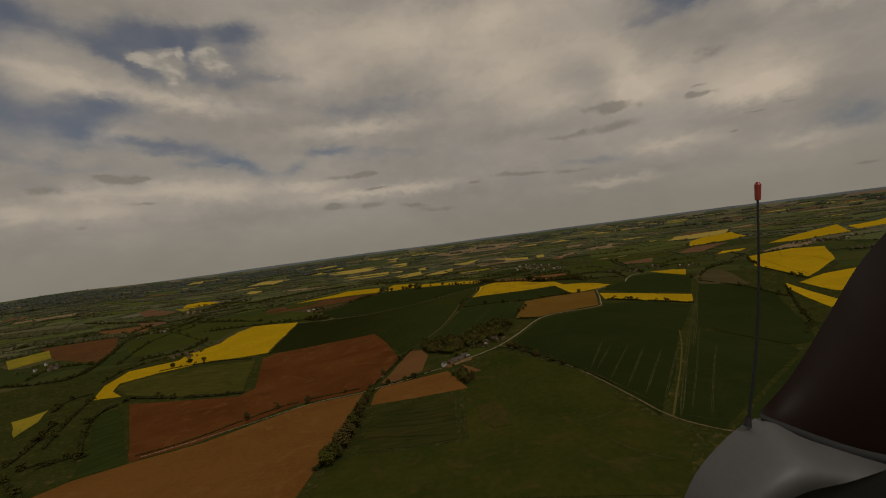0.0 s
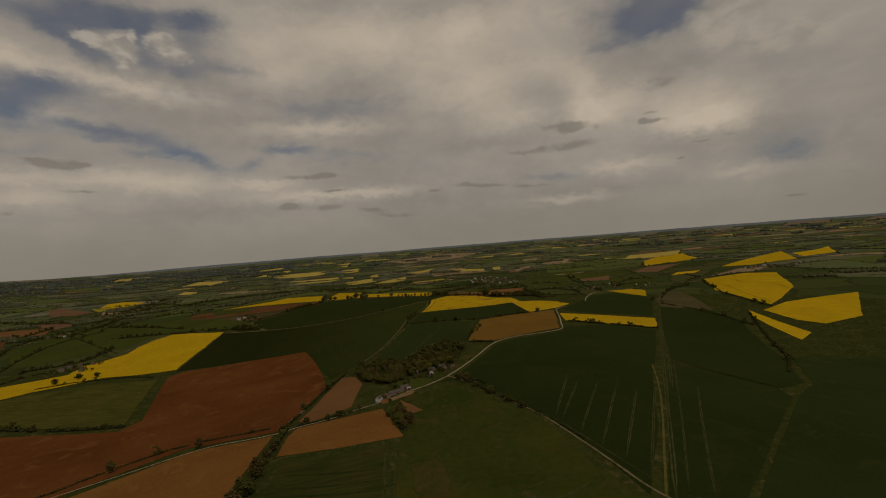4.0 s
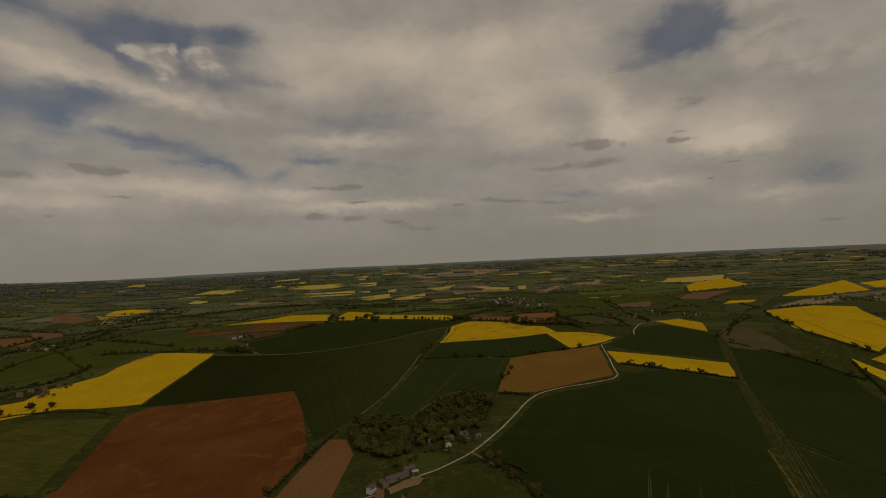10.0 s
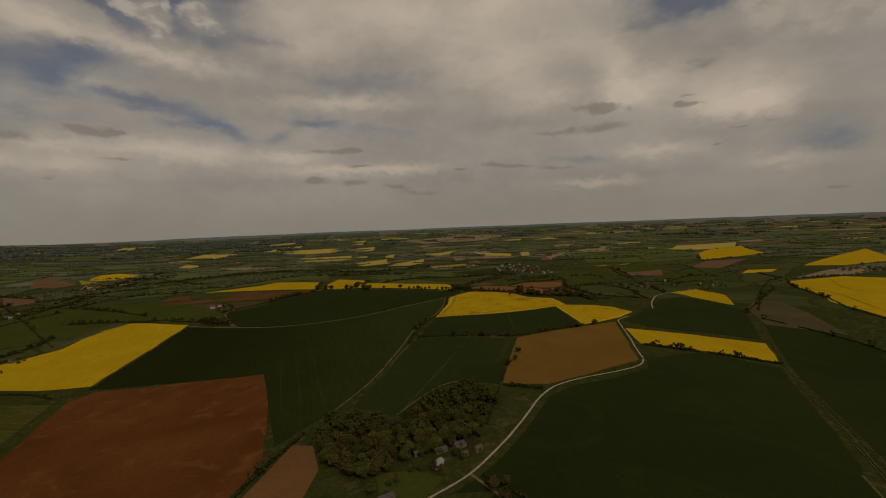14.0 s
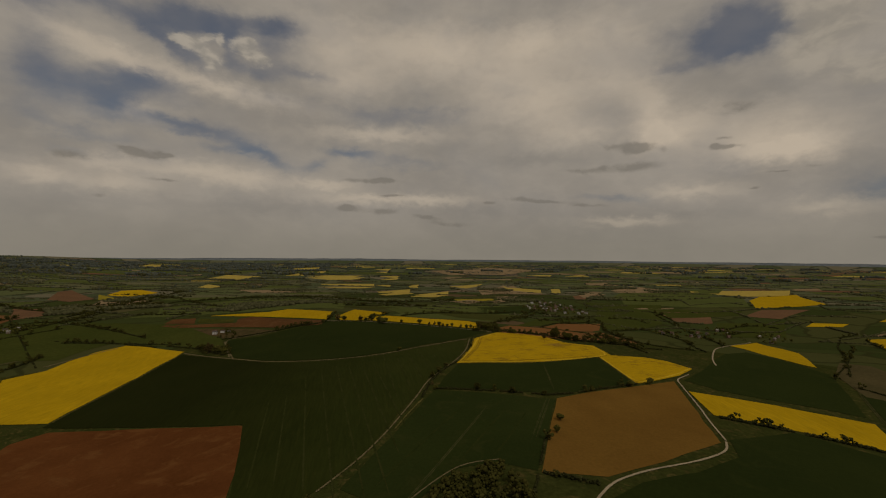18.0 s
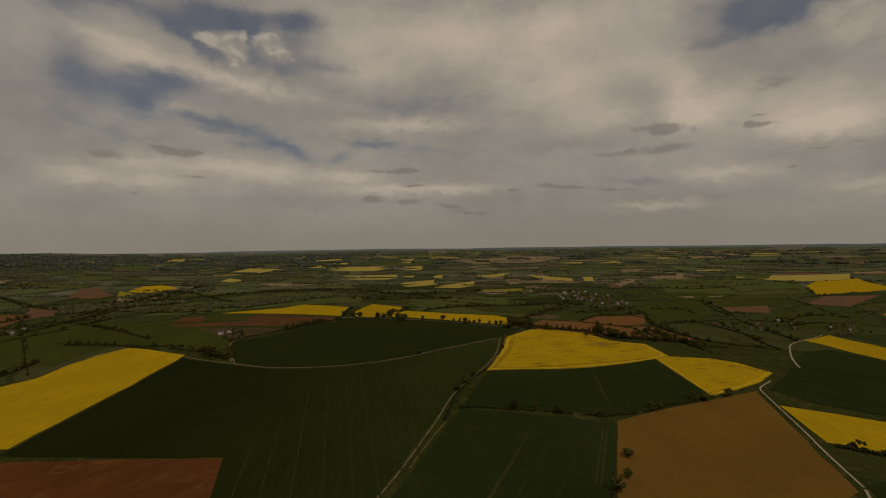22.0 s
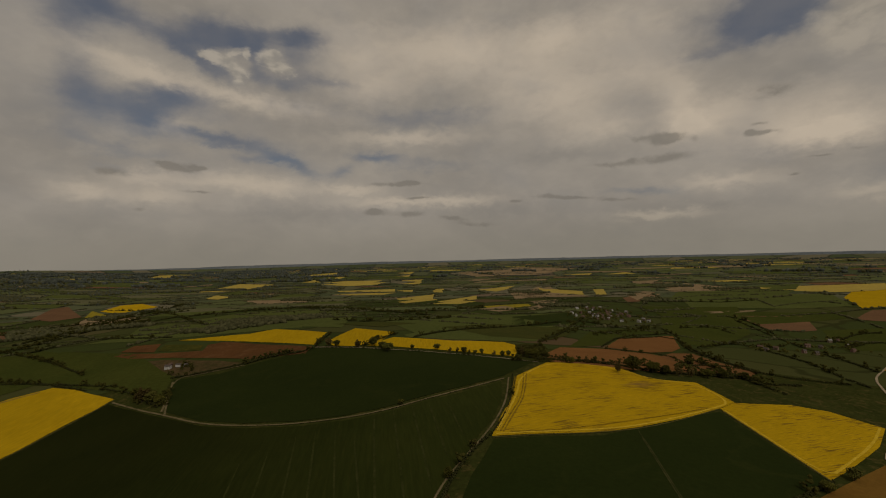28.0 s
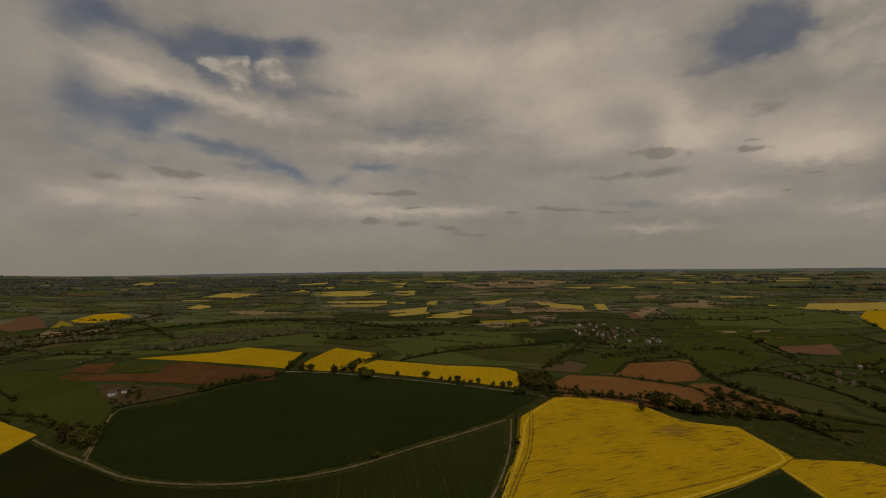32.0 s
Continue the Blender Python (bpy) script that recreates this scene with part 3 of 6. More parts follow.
def make_ground():
    rings, r = [0.0], 0.0
    while r < 4225:
        r += 30 if r < 2200 else 50 if r < 3300 else 40
        rings.append(min(r, 4230))
    seg = 260
    verts = [(0, OY, land(0, OY))]
    for r in rings[1:]:
        for k in range(seg):
            a = 2 * math.pi * k / seg
            x, y = r * math.sin(a), OY + r * math.cos(a)
            verts.append((x, y, land(x, y)))
    faces = [(0, 1 + (k + 1) % seg, 1 + k) for k in range(seg)]
    for i in range(len(rings) - 2):
        a, b = 1 + i * seg, 1 + (i + 1) * seg
        for k in range(seg):
            faces.append((a + k, a + (k + 1) % seg, b + (k + 1) % seg, b + k))
    me = mesh("ground", verts, faces, M["grassland"], True)
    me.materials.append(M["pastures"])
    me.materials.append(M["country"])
    # the outermost zone takes the plots with haze in their colour
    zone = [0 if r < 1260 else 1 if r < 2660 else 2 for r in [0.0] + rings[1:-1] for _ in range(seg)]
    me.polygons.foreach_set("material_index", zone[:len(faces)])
    ob = new("ground", me)
    tagged(ob, "rolling green farmland cut into hedged plots", "ground", kind="structure")


make_ground()


def far_ridge():
    """Wooded hills that close the view at the edge of the land, coloured as through haze."""
    seg, rows = 420, (4215, 4275, 4350, 4430)
    verts, faces = [], []
    for i, r in enumerate(rows):
        for k in range(seg):
            a = 2 * math.pi * k / seg
            x, y = r * math.sin(a), OY + r * math.cos(a)
            n = 0.5 + 0.5 * noise.noise((6 * math.sin(a), 6 * math.cos(a), 3)) + 0.25 * noise.noise((40 * math.sin(a), 40 * math.cos(a), 7))
            z = (land(x, y) - 6, 171 + 7 * n, 174 + 12 * n, 110)[i]
            verts.append((x, y, z))
            if i:
                b = i * seg
                faces.append((b - seg + k, b - seg + (k + 1) % seg, b + (k + 1) % seg, b + k))
    tagged(new("distant_hills", mesh("distant_hills", verts, faces, M["hills"], True)), "low wooded hills on the skyline, tinted blue-grey for haze", "hills", kind="structure")


far_ridge()

from mathutils.geometry import delaunay_2d_cdt

WORDS = {
    "rape": ("rape_field", "bright yellow oilseed rape field in full bloom"),
    "rape_rows": ("rape_field", "bright yellow oilseed rape in drilled rows"),
    "crop_far": ("wheat_field", "haze-tinted green wheat field in the middle distance"),
    "rape_far": ("rape_field", "haze-tinted yellow oilseed rape field far off"),
    "soil_clay": ("ploughed_field", "bare clay field of warm orange-brown soil"),
    "soil_far": ("ploughed_field", "haze-tinted pinkish brown ploughed field far off"),
    "worn": ("worn_patch", "worn brown patch in a green meadow"),
    "yard": ("farmyard", "bare brown earth and concrete farmyard"),
    "grass_far": ("pasture", "haze-tinted green hedged pasture far off"),
    "olive_far": ("pasture", "haze-tinted olive hedged grassland far off"),
    "rape_dull": ("rape_field", "dull yellow patchy oilseed rape field coming into bloom"),
    "crop": ("wheat_field", "dark green field of young winter wheat"),
    "crop_k": ("barley_field", "green young barley with faint paler wheel marks"),
    "olive": ("pasture", "olive strip of thin grass across a green field"),
    "crop_light": ("barley_field", "mid green field of young barley with wheel marks"),
    "crop_pale": ("wheat_field", "thin green wheat with bare strips along its edges"),
    "meadow": ("meadow", "olive green meadow with brown worn patches"),
    "rough": ("meadow", "rough olive pasture streaked with pale yellow grass"),
    "pasture": ("pasture", "green sheep pasture on a gentle slope"),
    "grass_strip": ("pasture", "narrow green ley beside ploughed land"),
    "soil_red": ("ploughed_field", "bare ploughed field of red-brown soil"),
    "soil_dark": ("ploughed_field", "dark brown ploughed strip with rough ground"),
    "soil_orange": ("ploughed_field", "bare harrowed field of orange-brown soil"),
    "soil_brown": ("ploughed_field", "small bare field of light brown soil"),
    "stubble": ("stubble_field", "tan brown field of bare drilled ground"),
    "orchard": ("orchard", "pinkish brown orchard ground around a farmhouse"),
    "fallow": ("fallow_field", "olive brown fallow field with thin grass"),
    "pale": ("stubble_field", "pale straw-coloured field far off"),
}
OUTLINES, FIELD_OBS = [], []


def inside(x, y, poly):
    hit, j = False, len(poly) - 1
    for i in range(len(poly)):
        (xi, yi), (xj, yj) = poly[i], poly[j]
        if (yi > y) != (yj > y) and x < (xj - xi) * (y - yi) / (yj - yi) + xi:
            hit = not hit
        j = i
    return hit


def owner(x, y):
    """The field that a mark in it belongs to."""
    for (kind, poly), ob in zip(OUTLINES, FIELD_OBS):
        if kind not in ("worn", "yard") and inside(x, y, poly):
            return ob
    return None


def field(kind, poly, rows=None):
    """One field: its outline, wavering a little, filled with a mesh that lies on the land."""
    OUTLINES.append((kind, poly))
    far = min(math.hypot(x, y - OY) for x, y in poly)
    step = 6 if kind in ("worn", "yard") else 36 if far < 2100 else 70
    edge = []
    for (x0, y0), (x1, y1) in zip(poly, poly[1:] + poly[:1]):
        n = max(1, round(math.hypot(x1 - x0, y1 - y0) / step))
        for i in range(n):
            x, y = x0 + (x1 - x0) * i / n, y0 + (y1 - y0) * i / n
            w = 6.0 if kind == "worn" else 2.2 if i else 0
            edge.append((x + w * noise.noise((x / 20, y / 20, 1)), y + w * noise.noise((x / 20, y / 20, 5))))
    xs, ys = [p[0] for p in edge], [p[1] for p in edge]
    pts = list(edge)
    gx = math.floor(min(xs) / step) * step
    while gx < max(xs):
        gy = math.floor(min(ys) / step) * step
        while gy < max(ys):
            if inside(gx + 0.37, gy + 0.53, edge):
                pts.append((gx + 0.37, gy + 0.53))
            gy += step
        gx += step
    ring = list(range(len(edge)))
    vs, _, fs, *_ = delaunay_2d_cdt([Vector(p) for p in pts], [], [ring], 1, 1e-4)
    off = 0.02 * (len(OUTLINES) % 7) + (0.3 if kind in ("worn", "yard", "olive") else 0)
    verts = [(v.x, v.y, land(v.x, v.y) + lift(v.x, v.y) + off) for v in vs]
    faces = []
    for f_ in fs:
        if len(f_) < 3:
            continue
        a, b, c = (vs[i] for i in f_[:3])
        faces.append(list(f_) if (b - a).cross(c - a) > 0 else list(reversed(f_)))
    name, label = WORDS[kind]
    ob = new(name, mesh(name, verts, faces, M[kind], True))
    cx, cy = sum(xs) / len(xs), sum(ys) / len(ys)
    FIELD_OBS.append(ob)
    if kind == "worn" and owner(cx, cy):
        ob.parent = owner(cx, cy)
        tagged(ob, label)
    else:
        tagged(ob, label, "field", "fields of the valley")
    return ob


RIBBON = {"lane": ("lane", "pale stone-chipped farm lane between fields", "road"), "track": ("track", "worn pale brown farm track along a field edge", "track"),
          "fringe": ("grass_margin", "pale grass margin along the edge of rape", "margin"), "headland": ("headland_track", "brown wheel ruts along the edge of rape", "track"),
          "faint": ("wheel_track", "faint paler wheel marks through young corn", "wheel track"),
          "edge": ("rape_edge", "paler fully flowering edge of the rape", "crop edge"),
          "thin": ("wheel_track", "thin pale wheel marks through young corn", "wheel track"),
          "tram": ("wheel_track", "pale tractor wheel marks through a green crop", "wheel track")}


def along(poly, step):
    out = []
    for (x0, y0), (x1, y1) in zip(poly, poly[1:]):
        d = math.hypot(x1 - x0, y1 - y0)
        n = max(1, round(d / step))
        for i in range(n):
            out.append((x0 + (x1 - x0) * i / n, y0 + (y1 - y0) * i / n, (x1 - x0) / d, (y1 - y0) / d))
    out.append((*poly[-1], *out[-1][2:]))
    return out


def smooth_line(poly, rounds=2):
    """Rounds the bends of a line."""
    for _ in range(rounds):
        out = [poly[0]]
        for (x0, y0), (x1, y1) in zip(poly, poly[1:]):
            out += [(x0 * 0.75 + x1 * 0.25, y0 * 0.75 + y1 * 0.25), (x0 * 0.25 + x1 * 0.75, y0 * 0.25 + y1 * 0.75)]
        poly = out + [poly[-1]]
    return poly


def ribbon(kind, width, poly):
    """A lane, track or pair of wheel marks laid over the fields."""
    name, label, category = RIBBON[kind]
    line = along(smooth_line(poly) if len(poly) > 2 else poly, 8)
    strips = [(-0.5, 0.5)] if kind in ("lane", "track", "fringe", "edge", "faint", "thin") else [(-0.5, -0.17), (0.17, 0.5)]
    root = None
    for a, b in strips:
        verts, faces = [], []
        for i, (x, y, dx, dy) in enumerate(line):
            for s in (a, b):
                s = s * width * (1 + 0.3 * noise.noise((x / 9, y / 9, s * 3)))
                if kind in ("faint", "thin", "tram"):
                    s *= min(1, 0.15 + i / 5, 0.15 + (len(line) - 1 - i) / 5)
                px, py = x + dy * s, y - dx * s
                verts.append((px, py, land(px, py) + lift(px, py) + (0.26 if kind == "lane" else 0.22)))
            if i:
                k = 2 * i
                faces.append((k - 2, k - 1, k + 1, k))
        me = mesh(name, verts, faces, M[kind])
        if root is None:
            root = new(name, me)
            mx, my = line[len(line) // 2][:2]
            field_ob = owner(mx, my) if kind in ("tram", "thin", "faint", "fringe", "edge", "headland") else None
            if field_ob:
                root.parent = field_ob
                tagged(root, label)
            else:
                tagged(root, label, category, kind="structure" if kind == "lane" else "")
        else:
            part("rut", me, root)


# ---- leaves and trees ----
ICO_V, ICO_F = [], []
_b = bmesh.new()
bmesh.ops.create_icosphere(_b, subdivisions=1, radius=1.0)
_b.verts.ensure_lookup_table()
ICO_V = np.array([v.co[:] for v in _b.verts])
ICO_F = np.array([[v.index for v in f_.verts] for f_ in _b.faces])
_b.free()
rng = np.random.default_rng(7)


def clump_mesh(name, places, radii, squash, material, leaves=0.0):
    """Joined leafy clumps: jagged small bodies with loose leaf tufts sticking out."""
    places, radii = np.asarray(places, float), np.asarray(radii, float)
    n = len(places)
    v = np.repeat(ICO_V[None], n, 0) * (radii[:, None, None]) * (1 + rng.uniform(-0.38, 0.38, (n, len(ICO_V), 1)))
    v[..., 2] *= squash
    v += places[:, None]
    f_ = ICO_F[None] + (np.arange(n) * len(ICO_V))[:, None, None]
    verts, faces = v.reshape(-1, 3), f_.reshape(-1, 3)
    k = int(n * leaves)
    if k:
        pick = rng.integers(0, n, k)
        d = rng.normal(size=(k, 3))
        d /= np.linalg.norm(d, axis=1, keepdims=True)
        d[:, 2] = np.abs(d[:, 2]) * 0.9 - 0.2
        mid = places[pick] + d * radii[pick, None] * 1.05
        tri = mid[:, None] + rng.normal(size=(k, 3, 3)) * 0.26 * radii[pick, None, None]
        faces = np.concatenate([faces, len(verts) + np.arange(3 * k).reshape(-1, 3)])
        verts = np.concatenate([verts, tri.reshape(-1, 3)])
    me = bpy.data.meshes.new(name)
    me.from_pydata(verts.tolist(), [], faces.tolist())
    me.materials.append(material)
    me.shade_smooth()
    return me


def limb(bm, a, b, ra, rb, sides=6):
    a, b = Vector(a), Vector(b)
    q = (b - a).to_track_quat("Z", "Y").to_matrix()
    rings = []
    for c, r in ((a, ra), (b, rb)):
        rings.append([bm.verts.new(c + q @ Vector((r * math.cos(t), r * math.sin(t), 0))) for t in [2 * math.pi * i / sides for i in range(sides)]])
    for i in range(sides):
        bm.faces.new((rings[0][i], rings[0][(i + 1) % sides], rings[1][(i + 1) % sides], rings[1][i]))


def make_tree(key, label, spread, tall, density, seed):
    """A tree of unit height 10: tapered trunk with limbs, and a crown of many uneven clumps with gaps."""
    r = random.Random(seed)
    root = new("tree")
    tagged(root, label, "tree", "trees of the hedges and wood")
    bm = bmesh.new()
    limb(bm, (0, 0, -0.5), (0.1, 0, 2.2), 0.42, 0.30)
    limb(bm, (0.1, 0, 2.2), (0.2, 0.1, 6.0), 0.30, 0.12)
    tips = []
    for i in range(6):
        a = i * 1.05 + r.random()
        z0 = 1.3 + r.random() * 2.4
        tip = (math.cos(a) * spread * 0.62, math.sin(a) * spread * 0.62, z0 + 1.6 + 2 * r.random())
        limb(bm, (0.1, 0, z0), tip, 0.16, 0.05, 5)
        tips.append(tip)
    me = bpy.data.meshes.new("trunk")
    bm.to_mesh(me)
    bm.free()
    me.materials.append(M["bark"])
    part("trunk", me, root, "grey-brown tapered trunk with limbs")
    lobes = [(t[0], t[1], t[2] + 0.4, 1.9) for t in tips] + [(0.2, 0, 7.6 * tall, 2.1), (-0.5, 0.5, 6.2, 2.4), (0.6, -0.4, 4.6, 2.6), (-0.3, -0.6, 3.6, 2.3), (0.4, 0.6, 3.2, 2.2)]
    pts, rad = [], []
    for _ in range(int(330 * density)):
        lx, ly, lz, lr = r.choice(lobes)
        v = Vector((r.gauss(0, 1), r.gauss(0, 1), r.gauss(0, 0.8))).normalized() * lr * (0.45 + 0.6 * r.random())
        pts.append((lx + v.x * spread / 3.2, ly + v.y * spread / 3.2, max(0.9, lz + v.z * tall)))
        rad.append(0.34 + 0.36 * r.random())
    part("crown", clump_mesh("crown", pts, rad, 0.85, M[key], 4.0), root, "leafy uneven crown")
    return root


TREES = [make_tree("oak", "broad dark olive oak tree in spring leaf", 4.2, 1.0, 1.2, 1), make_tree("ash", "brownish ash tree with thin new leaves", 3.4, 1.1, 0.8, 2),
         make_tree("maple", "yellow-green field maple in fresh leaf", 3.6, 0.95, 1.0, 3), make_tree("oak", "rounded dark green hedgerow oak tree", 3.8, 0.9, 1.3, 4),
         make_tree("ash", "half bare brown tree with an open crown", 3.0, 1.15, 0.5, 5), make_tree("maple", "small bushy bright green tree", 3.9, 0.8, 1.1, 6)]
PLANTED = []
plant_rng = random.Random(11)


def plant(x, y, h):
    PLANTED.append((x, y, h, plant_rng.random(), plant_rng.random()))


HEDGE_WORDS = ("dark green clipped hawthorn hedge between fields", "overgrown olive brown hedge with taller bushes", "thin gappy hedge along a field edge")


def hedge(height, trees, poly):
    far = min(math.hypot(x, y - 560) for x, y in poly)
    step = 1.8 if far < 1000 else 2.8 if far < 1800 else 3.6
    pts, rad = [], []
    line = along(smooth_line(poly, 1), step)
    for x, y, dx, dy in line:
        gap = noise.noise((x / 22, y / 22, 2.0))
        if gap < (-0.42 if far < 1400 else -0.3):
            continue
        for _ in range(3):
            s = plant_rng.uniform(-0.5, 0.5) * height * 0.9
            hh = height * (0.75 + 0.5 * gap) * plant_rng.uniform(0.3, 1.0)
            rr = max(0.55, height * 0.26) * plant_rng.uniform(0.7, 1.3) * (1 if far < 1800 else 1.5)
            px, py = x + dy * s, y - dx * s
            pts.append((px, py, land(px, py) + lift(px, py) - 0.2 + hh * 0.7))
            rad.append(rr)
    if not pts:
        return
    ob = new("hedge", clump_mesh("hedge", pts, rad, 0.95, M["hedge"], 1.0))
    tagged(ob, HEDGE_WORDS[0 if height < 2.3 else 1 if trees > 0.9 else 2], "hedge", "hedges between the fields")
    length = sum(math.hypot(b[0] - a[0], b[1] - a[1]) for a, b in zip(poly, poly[1:]))
    for _ in range(round(trees * length / 55)):
        x, y, dx, dy = plant_rng.choice(line)
        s = plant_rng.uniform(-3, 3)
        plant(x + dy * s, y - dx * s, plant_rng.uniform(5.6, 13.3) * (1.0 if far < 1800 else 1.15))


def wood(count, height, poly):
    xs, ys = [p[0] for p in poly], [p[1] for p in poly]
    done = []
    tries = 0
    while len(done) < count and tries < count * 60:
        tries += 1
        x, y = plant_rng.uniform(min(xs), max(xs)), plant_rng.uniform(min(ys), max(ys))
        if inside(x, y, poly) and all((x - a) ** 2 + (y - b) ** 2 > (20 if count > 100 else 18) for a, b in done):
            done.append((x, y))
            plant(x, y, height * plant_rng.uniform(0.65, 1.1))


def tree_at(x, y, h):
    LONE.append((x, y, h, plant_rng.random(), plant_rng.random()))


def failed_rows(m, angle, centre, size):
    """Rape that came up thin: long brown gaps along the drill rows, thickest round one bare place."""
    n, l = m.node_tree.nodes, m.node_tree.links
    b = n["Principled BSDF"]
    src = b.inputs["Base Color"].links[0].from_socket
    pos = n.new("ShaderNodeNewGeometry").outputs["Position"]

    def placed(at, scale, turn):
        mp = n.new("ShaderNodeMapping")
        mp.vector_type = "TEXTURE"
        mp.inputs["Location"].default_value, mp.inputs["Scale"].default_value = (*at, 0), (*scale, 1000)
        mp.inputs["Rotation"].default_value[2] = radians(turn)
        l.new(pos, mp.inputs["Vector"])
        return mp.outputs[0]

    def grain(vec, scale, detail):
        t = n.new("ShaderNodeTexNoise")
        t.inputs["Scale"].default_value, t.inputs["Detail"].default_value = scale, detail
        l.new(vec, t.inputs["Vector"])
        return t.outputs["Fac"]

    def ranged(v, lo, hi, a, c):
        r = n.new("ShaderNodeMapRange")
        for key, val in zip(("From Min", "From Max", "To Min", "To Max"), (lo, hi, a, c)):
            r.inputs[key].default_value = val
        l.new(v, r.inputs["Value"])
        return r.outputs[0]

    def total(x, y):
        t = n.new("ShaderNodeMath")
        l.new(x, t.inputs[0])
        l.new(y, t.inputs[1])
        return t.outputs[0]

    rows = placed((0, 0), (20, 1), angle)
    reach = n.new("ShaderNodeVectorMath")
    reach.operation = "LENGTH"
    l.new(placed(centre, size, angle), reach.inputs[0])
    near = reach.outputs["Value"]
    thin = total(total(grain(rows, 0.62, 3.0), ranged(grain(pos, 0.03, 2.0), 0.3, 0.7, -0.09, 0.09)), ranged(near, 0.4, 2.6, 0.10, 0.0))
    bare = total(ranged(near, 0.3, 1.5, 0.75, 0.0), ranged(grain(rows, 0.25, 4.0), 0.3, 0.7, -0.35, 0.35))
    for fac, colour in ((ranged(thin, 0.55, 0.68, 0.0, 0.85), (0.125, 0.072, 0.014)), (ranged(bare, 0.25, 0.75, 0.0, 0.8), (0.230, 0.132, 0.030))):
        x = n.new("ShaderNodeMix")
        x.data_type = "RGBA"
        l.new(fac, x.inputs["Factor"])
        l.new(src, x.inputs[6])
        x.inputs[7].default_value = (*colour, 1)
        src = x.outputs[2]
    l.new(src, b.inputs["Base Color"])


failed_rows(M["rape_rows"], 28, (192, 1522), (24, 13))

LONE = []
# ---- fields, lanes, hedges ----
field('rape', [(-614, 1528), (-606, 1410), (-586, 1290), (-564, 1190), (-551, 1146), (-626, 1146), (-720, 1164), (-806, 1079), (-841, 1001), (-798, 928), (-738, 878), (-794, 871), (-867, 986), (-932, 1147), (-856, 1239), (-884, 1325), (-840, 1430), (-850, 1495), (-843, 1555), (-806, 1600), (-740, 1584)])
field('rough', [(-550, 1072), (-454, 819), (-567, 830), (-731, 883), (-812, 955), (-829, 1002), (-791, 1058), (-692, 1099)])
field('soil_red', [(-244, 1098), (-263, 1103), (-381, 1112), (-517, 1113), (-532, 1078), (-435, 833), (-445, 794), (-676, 819), (-452, 536), (-394, 576), (-352, 635), (-298, 697), (-192, 703), (-179, 714), (-158, 857)])
field('soil_orange', [(-190, 692), (-286, 683), (-338, 626), (-382, 574), (-439, 538), (-490, 494), (-510, 442), (-182, 372), (-182, 475), (-189, 596)])
field('grass_strip', [(-679, 799), (-454, 535), (-493, 496), (-584, 626), (-686, 752)])
field('soil_brown', [(-116, 876), (-139, 883), (-169, 728), (-153, 713), (-102, 746), (-98, 832)])
field('soil_orange', [(-57, 718), (-164, 704), (-169, 680), (-165, 627), (-94, 623), (-25, 626), (-42, 675)])
field('crop_pale', [(-39, 610), (-155, 606), (-146, 503), (-146, 470), (-38, 472)])
field('meadow', [(25, 776), (118, 641), (134, 609), (147, 529), (172, 463), (188, 431), (140, 339), (-165, 377), (-171, 449), (-144, 463), (-32, 465), (-24, 465), (-31, 606), (-4, 708)])
field('crop', [(20, 778), (38, 792), (56, 811), (90, 861), (127, 930), (162, 960), (223, 991), (286, 1042), (304, 1093), (424, 1168), (514, 1113), (356, 811), (342, 794), (234, 573), (175, 473), (160, 549), (137, 631), (120, 657), (55, 776)])
field('crop', [(662, 1371), (735, 1249), (736, 1146), (604, 868), (508, 712), (456, 686), (425, 749), (393, 843)])
field('crop_light', [(378, 813), (420, 745), (450, 683), (440, 650), (218, 435), (186, 465)])
field('rape', [(350, 1288), (410, 1286), (470, 1278), (530, 1258), (578, 1240), (552, 1180), (530, 1142), (492, 1158), (455, 1170), (405, 1180), (334, 1184)])
field('stubble', [(129, 1165), (349, 1337), (322, 1219), (287, 1078), (199, 1005), (136, 966), (81, 969)])
field('rape_rows', [(25, 1520), (76, 1614), (125, 1623), (186, 1613), (214, 1557), (277, 1560), (290, 1480), (258, 1448), (168, 1373), (102, 1338), (-6, 1317), (4, 1373), (18, 1435)])
field('rape_rows', [(259, 1448), (288, 1477), (361, 1492), (396, 1480), (426, 1439), (379, 1383), (305, 1315), (273, 1288), (265, 1359)])
field('crop', [(-4, 1310), (101, 1330), (253, 1436), (262, 1351), (270, 1284), (220, 1247), (137, 1183), (94, 1184), (28, 1190), (-28, 1193), (-21, 1242)])
field('crop_light', [(-31, 1184), (126, 1159), (78, 972), (43, 987), (8, 977), (-34, 913), (-92, 952), (-63, 1049)])
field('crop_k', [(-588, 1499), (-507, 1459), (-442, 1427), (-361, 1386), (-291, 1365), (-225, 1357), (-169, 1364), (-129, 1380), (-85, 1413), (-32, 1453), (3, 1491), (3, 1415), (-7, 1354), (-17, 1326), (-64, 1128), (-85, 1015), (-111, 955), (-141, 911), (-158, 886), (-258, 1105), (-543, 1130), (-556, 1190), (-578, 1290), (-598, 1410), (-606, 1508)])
field('crop', [(-556, 1586), (-475, 1593), (-427, 1631), (-354, 1672), (-356, 1694), (-346, 1695), (-132, 1659), (-24, 1634), (52, 1604), (18, 1540), (8, 1520), (-34, 1476), (-90, 1431), (-133, 1396), (-175, 1378), (-234, 1372), (-302, 1380), (-374, 1403), (-459, 1449)])
field('rape', [(-760, 1862), (-575, 1856), (-529, 1890), (-375, 1823), (-357, 1718), (-466, 1757), (-606, 1807)])
